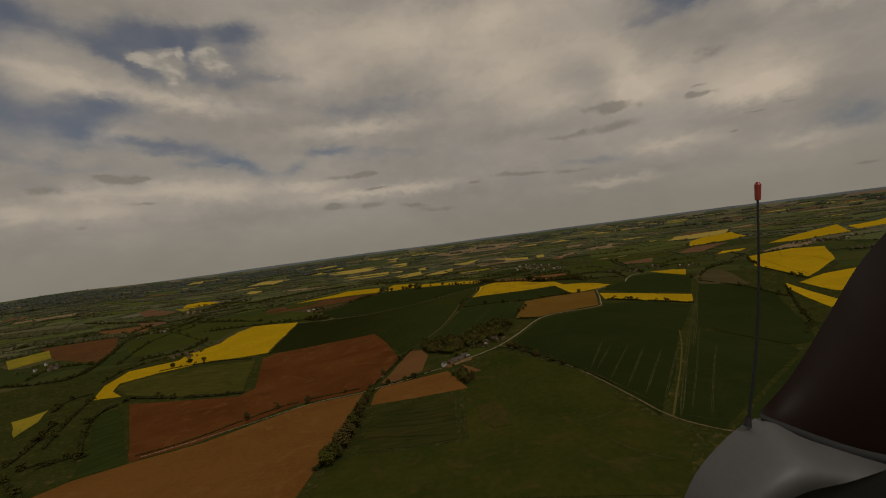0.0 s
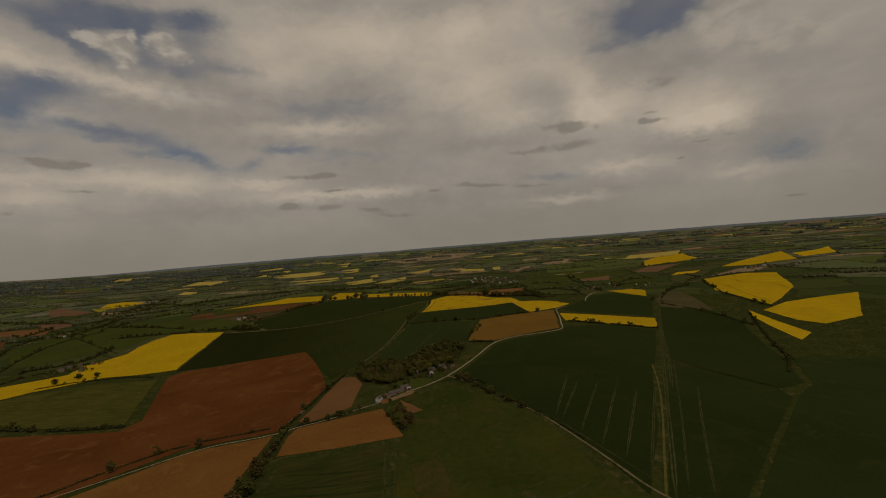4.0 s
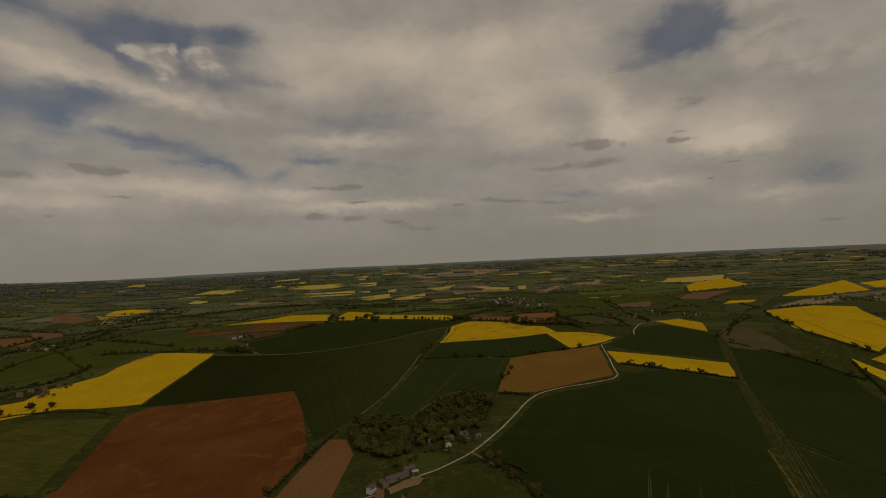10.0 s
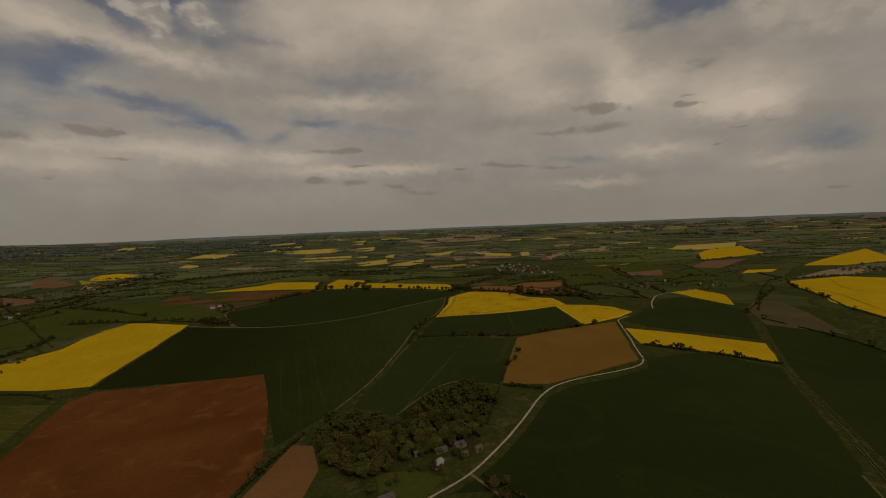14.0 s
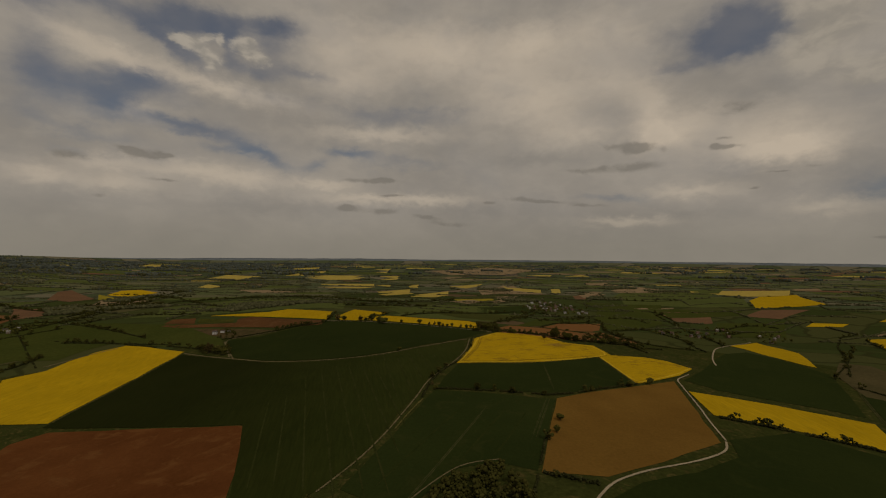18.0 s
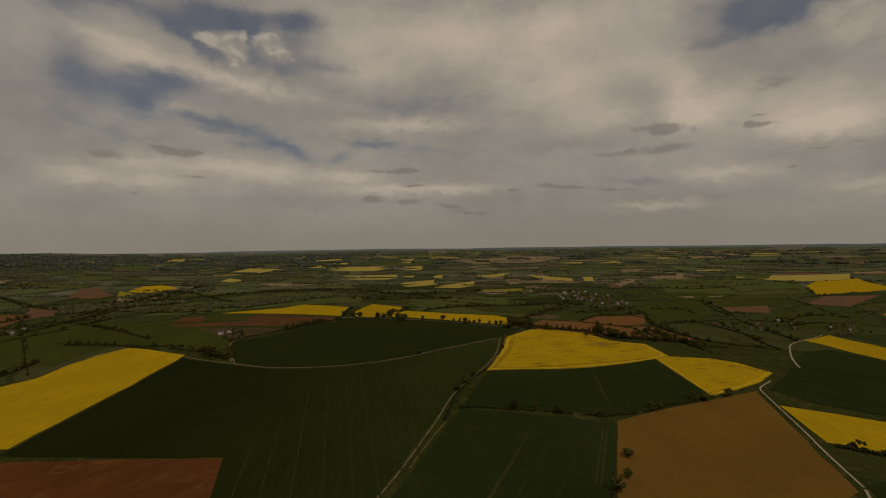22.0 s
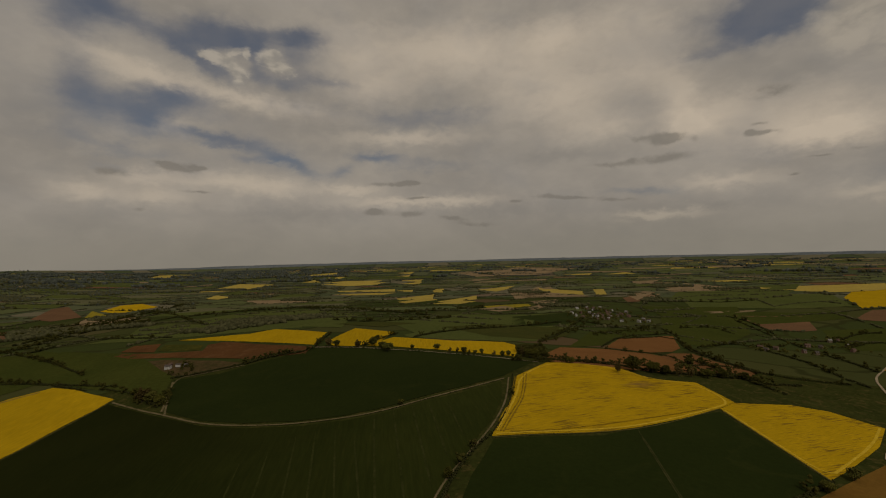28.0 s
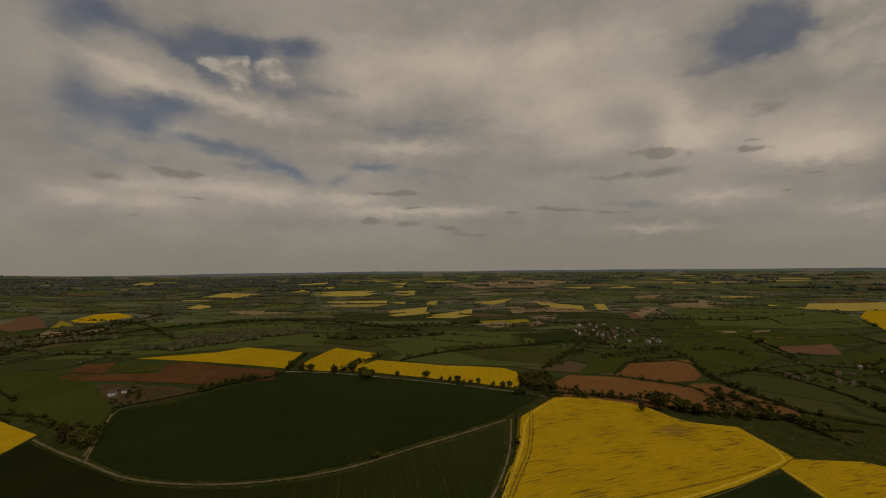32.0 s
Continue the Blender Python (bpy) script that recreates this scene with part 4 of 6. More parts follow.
field('rape', [(-340, 1733), (-325, 1868), (-223, 1828), (-231, 1718), (-276, 1697), (-315, 1705)])
field('rape', [(-246, 1698), (-214, 1772), (-94, 1758), (8, 1782), (36, 1747), (25, 1642), (-64, 1659), (-161, 1680), (-224, 1694)])
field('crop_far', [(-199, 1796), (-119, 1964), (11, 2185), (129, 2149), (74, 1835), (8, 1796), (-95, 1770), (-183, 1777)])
field('soil_dark', [(-851, 1795), (-861, 1845), (-787, 1841), (-746, 1770)])
field('rough', [(-742, 1775), (-767, 1828), (-643, 1789), (-624, 1749)])
field('soil_dark', [(-613, 1743), (-630, 1785), (-601, 1798), (-455, 1737), (-358, 1708), (-351, 1662), (-412, 1660), (-449, 1656), (-542, 1684), (-657, 1716), (-777, 1737), (-843, 1765), (-843, 1785), (-735, 1758)])
field('orchard', [(-748, 1707), (-672, 1707), (-531, 1669), (-456, 1637), (-518, 1610), (-557, 1599), (-617, 1634)])
field('soil_clay', [(71, 1664), (115, 1774), (204, 1806), (284, 1786), (307, 1755), (305, 1618), (244, 1607), (186, 1607), (136, 1622), (81, 1618)])
field('soil_clay', [(213, 1836), (286, 2023), (411, 2118), (448, 2131), (388, 1919), (347, 1848), (291, 1806)])
field('soil_brown', [(293, 1759), (334, 1819), (380, 1839), (385, 1748), (412, 1665), (385, 1631), (315, 1621), (304, 1680)])
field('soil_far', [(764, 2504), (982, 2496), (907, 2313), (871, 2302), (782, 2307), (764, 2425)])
field('pasture', [(132, 1785), (244, 2149), (400, 2244), (451, 2180), (277, 2027), (214, 1861)])
field('pasture', [(595, 2687), (868, 2682), (699, 2255), (463, 1960), (430, 2017), (466, 2262)])
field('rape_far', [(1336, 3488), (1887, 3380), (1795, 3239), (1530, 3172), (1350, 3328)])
field('rape', [(1385, 2915), (1596, 3177), (1833, 3249), (1656, 2780), (1449, 2668), (1228, 2596)])
field('soil_far', [(1085, 2429), (1231, 2561), (1424, 2559), (1179, 2362)])
field('rape', [(1176, 2229), (1229, 2276), (1317, 2229), (1267, 2190)])
field('rape', [(673, 1771), (857, 1973), (763, 1658), (689, 1501), (679, 1520), (659, 1620)])
field('crop', [(372, 1352), (441, 1433), (510, 1528), (571, 1602), (638, 1640), (662, 1560), (677, 1453), (630, 1350), (585, 1262), (540, 1285), (476, 1302), (410, 1318)])
field('fallow', [(684, 1450), (764, 1545), (800, 1515), (780, 1400), (745, 1262), (710, 1298), (652, 1345)])
field('rape', [(1184, 1991), (1341, 1963), (1389, 1851), (1057, 1375), (939, 1275), (878, 1236), (875, 1303), (888, 1471)])
field('rape', [(832, 1204), (918, 1235), (1021, 1231), (1100, 1228), (942, 1060), (853, 1053), (833, 1103)])
field('rape', [(808, 1219), (787, 1016), (735, 980), (781, 1172)])
field('rape', [(1432, 2248), (2185, 2803), (1813, 2247), (1539, 2178)])
field('rape', [(2079, 2594), (2441, 2753), (2199, 2437), (1935, 2352)])
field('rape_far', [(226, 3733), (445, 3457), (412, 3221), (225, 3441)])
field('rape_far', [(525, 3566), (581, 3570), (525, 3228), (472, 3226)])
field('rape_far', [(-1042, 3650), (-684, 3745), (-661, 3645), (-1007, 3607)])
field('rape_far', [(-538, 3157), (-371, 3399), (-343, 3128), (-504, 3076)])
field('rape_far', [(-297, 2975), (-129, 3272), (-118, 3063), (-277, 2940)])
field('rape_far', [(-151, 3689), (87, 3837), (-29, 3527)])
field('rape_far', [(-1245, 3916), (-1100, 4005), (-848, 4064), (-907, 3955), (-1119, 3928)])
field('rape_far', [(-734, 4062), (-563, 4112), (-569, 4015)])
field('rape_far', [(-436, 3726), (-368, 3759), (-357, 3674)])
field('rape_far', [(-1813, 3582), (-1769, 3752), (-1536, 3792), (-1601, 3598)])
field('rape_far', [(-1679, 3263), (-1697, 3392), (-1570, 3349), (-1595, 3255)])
field('rape', [(-1800, 2705), (-1931, 2958), (-1882, 3042), (-1658, 2883), (-1639, 2629)])
field('rape_dull', [(-1663, 2495), (-1865, 2730), (-1603, 2549)])
field('rape_far', [(-2404, 3665), (-2388, 3781), (-2257, 3873), (-2324, 3697)])
field('soil_far', [(-1868, 2456), (-2139, 2786), (-2152, 2881), (-1697, 2517), (-1704, 2395)])
field('soil_far', [(-1684, 2139), (-1581, 2145), (-1392, 1994), (-1401, 1870)])
field('soil_dark', [(-1644, 1613), (-1408, 1709), (-1229, 1467), (-1148, 1287), (-1340, 1359)])
field('rape_dull', [(-1574, 1421), (-1550, 1551), (-1393, 1399), (-1400, 1266)])
field('soil_brown', [(-1735, 1977), (-1460, 1964), (-1344, 1775), (-1536, 1806)])
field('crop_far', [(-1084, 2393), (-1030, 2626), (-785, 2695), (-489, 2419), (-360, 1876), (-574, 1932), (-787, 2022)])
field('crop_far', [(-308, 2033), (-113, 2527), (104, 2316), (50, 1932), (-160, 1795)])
field('rape_dull', [(-73, 2754), (112, 2834), (122, 2743), (-41, 2635)])
field('pale', [(923, 3489), (1135, 3575), (1333, 3442), (928, 3392)])
field('pale', [(601, 3037), (783, 3247), (636, 2873)])
field('pale', [(130, 2933), (258, 3013), (220, 2752), (150, 2745)])
field('pale', [(81, 3430), (229, 3785), (431, 3140), (139, 3119)])
field('crop_far', [(851, 3251), (1453, 3091), (1235, 2653), (1018, 2625), (704, 2680)])
field('pale', [(707, 2573), (896, 2607), (869, 2575), (710, 2542)])
field('pasture', [(531, 2729), (664, 2636), (981, 2549), (1162, 2568), (1070, 2442), (791, 2383), (542, 2381)])
field('pasture', [(-1102, 1588), (-1170, 1746), (-1110, 1848), (-792, 1739), (-689, 1606), (-974, 1620)])
field('crop_far', [(-1067, 1905), (-987, 2061), (-693, 1952), (-552, 1879), (-806, 1894), (-1019, 1912)])
field('pale', [(-337, 4346), (146, 4494), (578, 4401), (230, 4203), (-183, 4197)])
field('rape_far', [(435, 4193), (640, 4196), (607, 4131)])
field('rape_far', [(719, 4140), (863, 4186), (912, 4111)])
field('rape_far', [(-815, 4321), (-679, 4368), (-690, 4300)])
field('rape_far', [(-1470, 4137), (-1260, 4273), (-1248, 4168), (-1397, 4075)])
field('pale', [(1005, 4047), (1251, 4015), (1197, 3983)])
field('pale', [(2030, 3717), (2366, 3563), (2058, 3642)])
field('pale', [(-2069, 3544), (-1927, 3700), (-1909, 3636)])
field('pale', [(-1094, 4448), (-958, 4503), (-972, 4458)])
field('crop_far', [(-1691, 4113), (-975, 4197), (-427, 4292), (-504, 4167), (-1293, 4041)])
field('rape_far', [(-1005, 3501), (-780, 3548), (-630, 3566), (-676, 3419), (-869, 3409)])
field('rape_far', [(-489, 2978), (-379, 3185), (-304, 3063), (-437, 2923)])
field('rape_far', [(-312, 2866), (-192, 3025), (-111, 2967), (-176, 2855)])
field('rape_far', [(-661, 3684), (-558, 3707), (-543, 3594)])
field('rape_far', [(-429, 3691), (-369, 3709), (-343, 3522), (-398, 3531)])
field('rape_far', [(-1230, 3859), (-1080, 3943), (-809, 3994), (-824, 3913), (-1035, 3831)])
field('rape_far', [(-694, 3942), (-552, 4030), (-560, 3928)])
field('rape_far', [(-1388, 3886), (-1336, 3995), (-1264, 3932)])
field('rape_far', [(-1308, 4079), (-1160, 4146), (-1172, 4066)])
field('rape_far', [(-784, 4215), (-686, 4262), (-685, 4203)])
field('rape_far', [(-1573, 4071), (-1478, 4154), (-1474, 4097)])
field('rape_far', [(-1376, 4179), (-1244, 4245), (-1243, 4188)])
field('pale', [(49, 3426), (299, 3781), (340, 3457), (67, 3024)])
field('pale', [(923, 3602), (1080, 3711), (1194, 3563), (988, 3504)])
field('pale', [(608, 3182), (749, 3392), (781, 3318), (584, 2925)])
field('pale', [(76, 2642), (217, 2890), (221, 2825), (126, 2608)])
field('pale', [(-92, 2643), (14, 2757), (76, 2642), (-7, 2554)])
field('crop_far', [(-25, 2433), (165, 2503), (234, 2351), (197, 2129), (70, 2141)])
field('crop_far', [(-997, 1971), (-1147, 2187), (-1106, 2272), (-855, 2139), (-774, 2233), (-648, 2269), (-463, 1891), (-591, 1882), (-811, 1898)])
field('pasture', [(920, 2316), (1164, 2317), (1018, 2088), (826, 2083)])
field('yard', [(-50, 750), (-34, 760), (-22, 766), (-15, 759), (-18, 750), (-32, 746), (-45, 739)])
field('soil_brown', [(-35, 738), (-3, 690), (-20, 686)])
field('soil_brown', [(-62, 756), (-52, 749), (-50, 734), (-59, 735)])
field('worn', [(-21, 749), (-14, 749), (-13, 735), (-21, 727), (-28, 731)])
field('pasture', [(99, 487), (150, 503), (168, 463), (185, 427), (167, 392), (147, 407), (130, 434)])
field('pasture', [(-45, 815), (-11, 813), (13, 799), (-4, 770), (-18, 766), (-36, 781)])
field('worn', [(-11, 559), (6, 564), (20, 533), (22, 491), (1, 490), (-8, 512)])
field('rape_dull', [(-861, 770), (-848, 794), (-847, 830), (-798, 759), (-766, 685)])
field('pasture', [(-1061, 1329), (-1004, 1401), (-959, 1492), (-972, 1624), (-920, 1677), (-987, 1740), (-1264, 1851), (-1298, 1751), (-1308, 1644), (-1282, 1562)])
field('pasture', [(-981, 1480), (-882, 1497), (-881, 1568), (-855, 1632), (-641, 1558), (-514, 1508), (-570, 1603), (-794, 1772), (-1036, 1834), (-1092, 1728), (-1177, 1662)])
field('olive', [(-140, 1961), (-10, 2164), (155, 2160), (174, 2041), (108, 1879), (-20, 1851)])
field('olive', [(-398, 1931), (-314, 1995), (-207, 2003), (-270, 1891)])
field('crop_far', [(896, 3322), (1258, 3525), (1580, 3509), (1123, 2889), (818, 2841), (671, 2842)])
field('pale', [(893, 3517), (1110, 3685), (1250, 3490), (1090, 3345), (870, 3335)])
field('soil_far', [(552, 3042), (797, 3347), (578, 2875), (526, 2862)])
field('crop_light', [(38, 2406), (231, 2527), (251, 2383), (188, 2244), (30, 2110)])
field('olive', [(29, 2073), (167, 2196), (120, 1982), (60, 1907)])
field("crop_light", [(225, 432), (458, 660), (515, 705), (615, 860), (896, 784), (896, 420), (462, 224), (210, 322)])
field("meadow", [(-182, 367), (140, 330), (182, 168), (-210, 168)])
field("soil_orange", [(-196, 361), (-518, 437), (-588, 280), (-224, 168)])


ribbon('lane', 2.2, [(-27, 763), (-6, 770), (11, 781), (32, 797), (50, 818), (85, 869), (126, 948), (167, 979), (230, 1012), (280, 1052), (296, 1084)])
ribbon('lane', 1.7, [(-60, 741), (-80, 735), (-98, 729), (-127, 713), (-164, 708), (-182, 697), (-220, 693), (-267, 692), (-309, 665), (-424, 567), (-447, 549)])
ribbon('track', 4.9, [(-182, 697), (-181, 735), (-171, 769)])
ribbon('track', 3.0, [(-604, 1514), (-519, 1470), (-452, 1438), (-368, 1393), (-297, 1372), (-230, 1364), (-172, 1371), (-130, 1387), (-88, 1420), (-34, 1463), (7, 1505)])
ribbon('track', 3.1, [(-469, 1453), (-550, 1578)])
ribbon('track', 2.0, [(13, 1509), (10, 1430), (2, 1375), (-11, 1324), (-28, 1275), (-40, 1240), (-47, 1208), (-52, 1163), (-60, 1120), (-68, 1078), (-72, 1058), (-88, 1000), (-112, 950)])
ribbon('tram', 4.0, [(662, 1376), (508, 1075), (416, 885), (315, 690)])
ribbon('fringe', 2.2, [(342, 794), (291, 671), (185, 468)])
ribbon('tram', 4.2, [(563, 1190), (360, 795), (192, 466)])
ribbon('tram', 2.0, [(-43, 612), (-36, 472)])
ribbon('tram', 1.8, [(-32, 606), (-27, 466)])
ribbon('tram', 1.5, [(-144, 468), (-88, 469), (-36, 469)])
ribbon('lane', 2.2, [(355, 1331), (331, 1217), (312, 1150), (298, 1088)])
ribbon('lane', 3.0, [(490, 1482), (497, 1502), (508, 1530), (521, 1556), (546, 1602), (574, 1652), (608, 1698), (652, 1747), (740, 1850), (843, 1975)])
ribbon('lane', 2.2, [(355, 1331), (358, 1345), (366, 1359), (399, 1395)])
ribbon('track', 3.5, [(-867, 1452), (-841, 1544), (-811, 1581)])
ribbon('track', 4.2, [(-1624, 2276), (-1513, 2272), (-1411, 2255)])
for x, top in ((-230, 1085), (-206, 1108), (-179, 1190), (-153, 1215), (-127, 1240), (-106, 1250), (-84, 1240), (-64, 1225)):
    # drilled with the same machine, 24 m apart, down to the ditch
    bottom = (962 if x < -200 else 925) + (0 if x < -110 else 3.2 * (x + 110))
    ribbon('thin', 1.8, [(x - (y - 1100) * 0.37, y) for y in np.linspace(top + 90, max(bottom, 930), 6)])
for x, top, bottom in ((-130, 1375, 1140), (-107, 1392, 1190), (-84, 1402, 1228), (-63, 1400, 1276), (-40, 1410, 1318)):
    ribbon('thin', 2.0, [(x - (y - 1340) * 0.29, y) for y in np.linspace(top, bottom, 5)])
ribbon('tram', 2.4, [(38, 1125), (21, 1071), (-13, 976), (-36, 918)])
ribbon('faint', 2.4, [(86, 1115), (54, 1025), (36, 990)])
ribbon('faint', 2.4, [(62, 1120), (30, 1040), (8, 985)])
ribbon('faint', 2.4, [(12, 1130), (-29, 1030), (-62, 950)])
ribbon('track', 1.4, [(-38, 917), (-10, 960), (13, 985), (46, 992)])
for line in ([(201, 754), (146, 628)], [(206, 727), (150, 617)], [(231, 721), (158, 582)], [(255, 716), (170, 555)], [(269, 690), (183, 532)], [(296, 697), (186, 493)]):
    ribbon('tram', 2.6, line)
ribbon('tram', 1.5, [(139, 635), (158, 579), (168, 552), (187, 495)])
ribbon('faint', 2.4, [(196, 768), (250, 735), (304, 711)])
ribbon('tram', 2.0, [(356, 704), (285, 580), (219, 459)])
ribbon('tram', 1.8, [(388, 819), (279, 607), (206, 473)])
ribbon('tram', 1.4, [(199, 471), (218, 455), (236, 452)])
ribbon('faint', 2.2, [(385, 827), (423, 746), (453, 684)])
ribbon('tram', 1.6, [(127, 516), (104, 506), (81, 496)])
ribbon('tram', 1.6, [(148, 500), (109, 485), (119, 476)])
for a, b in ((574, 561), (548, 540), (535, 523), (507, 488)):
    ribbon('faint', 2.6, [(-142, a + 3), (-90, (a + b) / 2 - 2), (-44, b)])
ribbon('tram', 1.8, [(116, 1163), (80, 1032)])
ribbon('tram', 1.8, [(120, 1163), (84, 1033)])
ribbon('fringe', 1.6, [(-5, 1314), (102, 1335), (168, 1370), (256, 1445)])
ribbon('fringe', 2.0, [(258, 1440), (266, 1352), (272, 1287)])
ribbon('edge', 2.6, [(-2, 1322), (101, 1342), (166, 1377), (256, 1450), (285, 1479), (272, 1554), (214, 1553), (184, 1608), (126, 1618), (79, 1609), (29, 1520), (22, 1435), (8, 1373), (0, 1330)])
ribbon('edge', 2.4, [(262, 1442), (269, 1359), (276, 1294), (305, 1321), (376, 1387), (420, 1438)])
ribbon('headland', 2.0, [(12, 1328), (54, 1334), (104, 1356), (154, 1384), (205, 1416), (246, 1446)])
ribbon('fringe', 2.5, [(-610, 1522), (-602, 1410), (-582, 1290), (-560, 1190), (-547, 1148)])
ribbon('headland', 5.0, [(37, 1535), (32, 1463), (26, 1417), (16, 1379), (8, 1345), (4, 1328)])
ribbon('headland', 1.3, [(81, 1595), (139, 1599), (169, 1578), (207, 1562)])
ribbon('tram', 2.2, [(139, 1351), (132, 1197)])
ribbon('lane', 2.2, [(-350, 1700), (-262, 1686), (-157, 1658), (-62, 1638), (15, 1621), (62, 1609)])
ribbon('track', 2.5, [(-455, 1441), (-564, 1592), (-512, 1603), (-449, 1625)])
ribbon('headland', 2.6, [(23, 1515), (16, 1436), (10, 1385), (-1, 1328)])
ribbon('fringe', 2.0, [(-43, 1152), (-50, 1128), (-58, 1095), (-64, 1064)])
ribbon('tram', 2.2, [(140, 500), (115, 482), (92, 480), (71, 493)])
ribbon('tram', 2.2, [(97, 476), (111, 435), (129, 406), (158, 384)])
ribbon('headland', 2.2, [(1296, 1968), (1065, 1610), (1099, 1527), (1032, 1365)])
ribbon('headland', 2.2, [(1140, 1887), (910, 1410), (897, 1260)])
ribbon('track', 2.4, [(35, 799), (52, 774), (84, 722), (109, 674), (132, 634), (152, 575), (166, 530), (183, 468), (210, 437), (228, 425)])
hedge(6.0, 3.0, [(62, 1630), (130, 1637), (190, 1630), (238, 1602), (300, 1612), (348, 1608)])
hedge(4.0, 1.2, [(205, 1832), (292, 2059), (423, 2153), (469, 2167), (395, 1921), (390, 1759), (419, 1670)])
hedge(3.1, 0.35, [(-458, 554), (-405, 592), (-365, 657), (-305, 711), (-203, 718)])
hedge(5.6, 3.08, [(-181, 441), (-176, 491), (-172, 564), (-176, 648), (-178, 707)])
hedge(4.2, 1.40, [(-182, 714), (-171, 769), (-157, 839), (-134, 904)])
hedge(3.6, 0.70, [(-165, 710), (-129, 718), (-98, 728)])
hedge(6.3, 1.68, [(-710, 860), (-560, 820), (-449, 812)])
hedge(4.4, 1.2, [(46, 788), (76, 737), (103, 688), (130, 643)])
hedge(2.2, 0.00, [(126, 643), (144, 609), (157, 571)])
hedge(5.0, 2.4, [(338, 1176), (404, 1172), (455, 1161), (492, 1149), (530, 1134)])
hedge(3.6, 1.3, [(-28, 1189), (27, 1183), (92, 1177), (134, 1176), (217, 1240), (272, 1284)])
hedge(1.6, 0.2, [(19, 1528), (15, 1430), (8, 1378), (-4, 1328)])
hedge(3.2, 0.6, [(-6, 1324), (-22, 1288), (-33, 1255), (-40, 1217), (-43, 1185), (-45, 1158)])
hedge(2.0, 0.5, [(-351, 1704), (-260, 1681), (-155, 1655), (-62, 1634), (17, 1624)])
hedge(4.2, 4.20, [(-253, 1700), (-214, 1817)])
hedge(4.2, 4.20, [(-351, 1704), (-363, 1812)])
hedge(5.0, 1.0, [(-568, 1597), (-514, 1606), (-451, 1628), (-412, 1660), (-364, 1667), (-351, 1694)])
hedge(5.6, 8.40, [(-451, 1632), (-438, 1639), (-414, 1666), (-365, 1670)])
hedge(3.5, 2.52, [(199, 1816), (262, 1786), (312, 1793), (321, 1659), (329, 1609)])
hedge(4.2, 4.90, [(78, 1659), (144, 1644), (213, 1652), (272, 1637), (340, 1618), (385, 1604)])
hedge(4.2, 1.12, [(273, 2008), (448, 2132), (403, 1896), (402, 1758), (406, 1655)])
hedge(4.2, 1.40, [(742, 2500), (776, 2401), (759, 2239)])
hedge(4.2, 1.68, [(249, 2104), (337, 2183), (455, 2276), (461, 2167)])
hedge(5.6, 2.52, [(80, 1823), (150, 2033), (224, 2293), (322, 2541)])
hedge(4.2, 2.10, [(-689, 1579), (-585, 1541), (-493, 1474)])
hedge(5.6, 2.80, [(-1281, 1918), (-1336, 2111), (-1446, 2386), (-1581, 2962)])
hedge(5.6, 1.68, [(-1124, 1824), (-1119, 1946), (-1070, 1981), (-813, 1905)])
hedge(5.6, 2.80, [(-1250, 2458), (-1063, 2688), (-823, 2797), (-483, 2593), (-242, 2376)])
hedge(5.6, 2.10, [(-172, 1777), (-41, 2019), (220, 2363), (332, 2234)])
hedge(4.2, 1.40, [(-988, 1620), (-841, 1620), (-659, 1582)])
hedge(3.4, 0.84, [(-1401, 1870), (-1074, 1602), (-878, 1446)])
hedge(4.2, 1.68, [(-650, 619), (-707, 708), (-783, 840), (-802, 886)])
hedge(5.6, 2.10, [(-547, 567), (-620, 651), (-700, 767), (-697, 844)])
hedge(4.2, 1.40, [(-585, 543), (-570, 571), (-543, 575)])
hedge(4.2, 1.68, [(-909, 1033), (-974, 1198), (-906, 1330), (-878, 1368)])
hedge(4.2, 1.40, [(-1674, 1644), (-1554, 1669), (-1459, 1771)])
hedge(4.2, 2.10, [(-1042, 1242), (-1130, 1438), (-1176, 1609), (-1123, 1760)])
hedge(4.2, 1.12, [(795, 1201), (669, 966), (612, 862), (532, 767)])
hedge(3.5, 0.84, [(673, 1382), (731, 1243), (739, 1114)])
hedge(3.5, 0.84, [(704, 1441), (1123, 2033), (1215, 2066)])
hedge(2.8, 1.12, [(666, 1427), (805, 1569), (1042, 1865)])
hedge(4.2, 1.82, [(741, 2430), (743, 2218), (722, 1964), (641, 1739)])
hedge(4.2, 2.10, [(286, 1669), (384, 1711), (430, 1639), (515, 1618)])
hedge(3.5, 1.26, [(45, 797), (66, 774), (84, 749)])
hedge(4.2, 0.70, [(78, 970), (125, 952)])
hedge(2.8, 0.98, [(94, 1035), (76, 956), (53, 872)])
hedge(3.1, 3.50, [(7, 1609), (74, 1613), (108, 1624)])
hedge(4.2, 3.50, [(-645, 559), (-671, 615), (-731, 711), (-743, 735)])
hedge(4.2, 2.80, [(-609, 542), (-591, 563), (-561, 575)])
hedge(4.2, 2.80, [(-820, 812), (-861, 886), (-837, 924)])
hedge(5.6, 4.20, [(-615, 526), (-553, 483), (-504, 451)])
hedge(5.6, 4.90, [(-1201, 1061), (-1112, 1056), (-1042, 1109), (-1156, 1341), (-1313, 1639), (-1267, 1719)])
hedge(4.2, 3.50, [(-1190, 1116), (-1252, 1253), (-1170, 1274), (-1135, 1267)])
hedge(4.2, 3.50, [(-1835, 1639), (-1778, 1768), (-1653, 1849), (-1404, 1723), (-1424, 1918)])
hedge(5.6, 4.90, [(-1333, 1665), (-1285, 1726), (-1184, 1844), (-1378, 2453)])
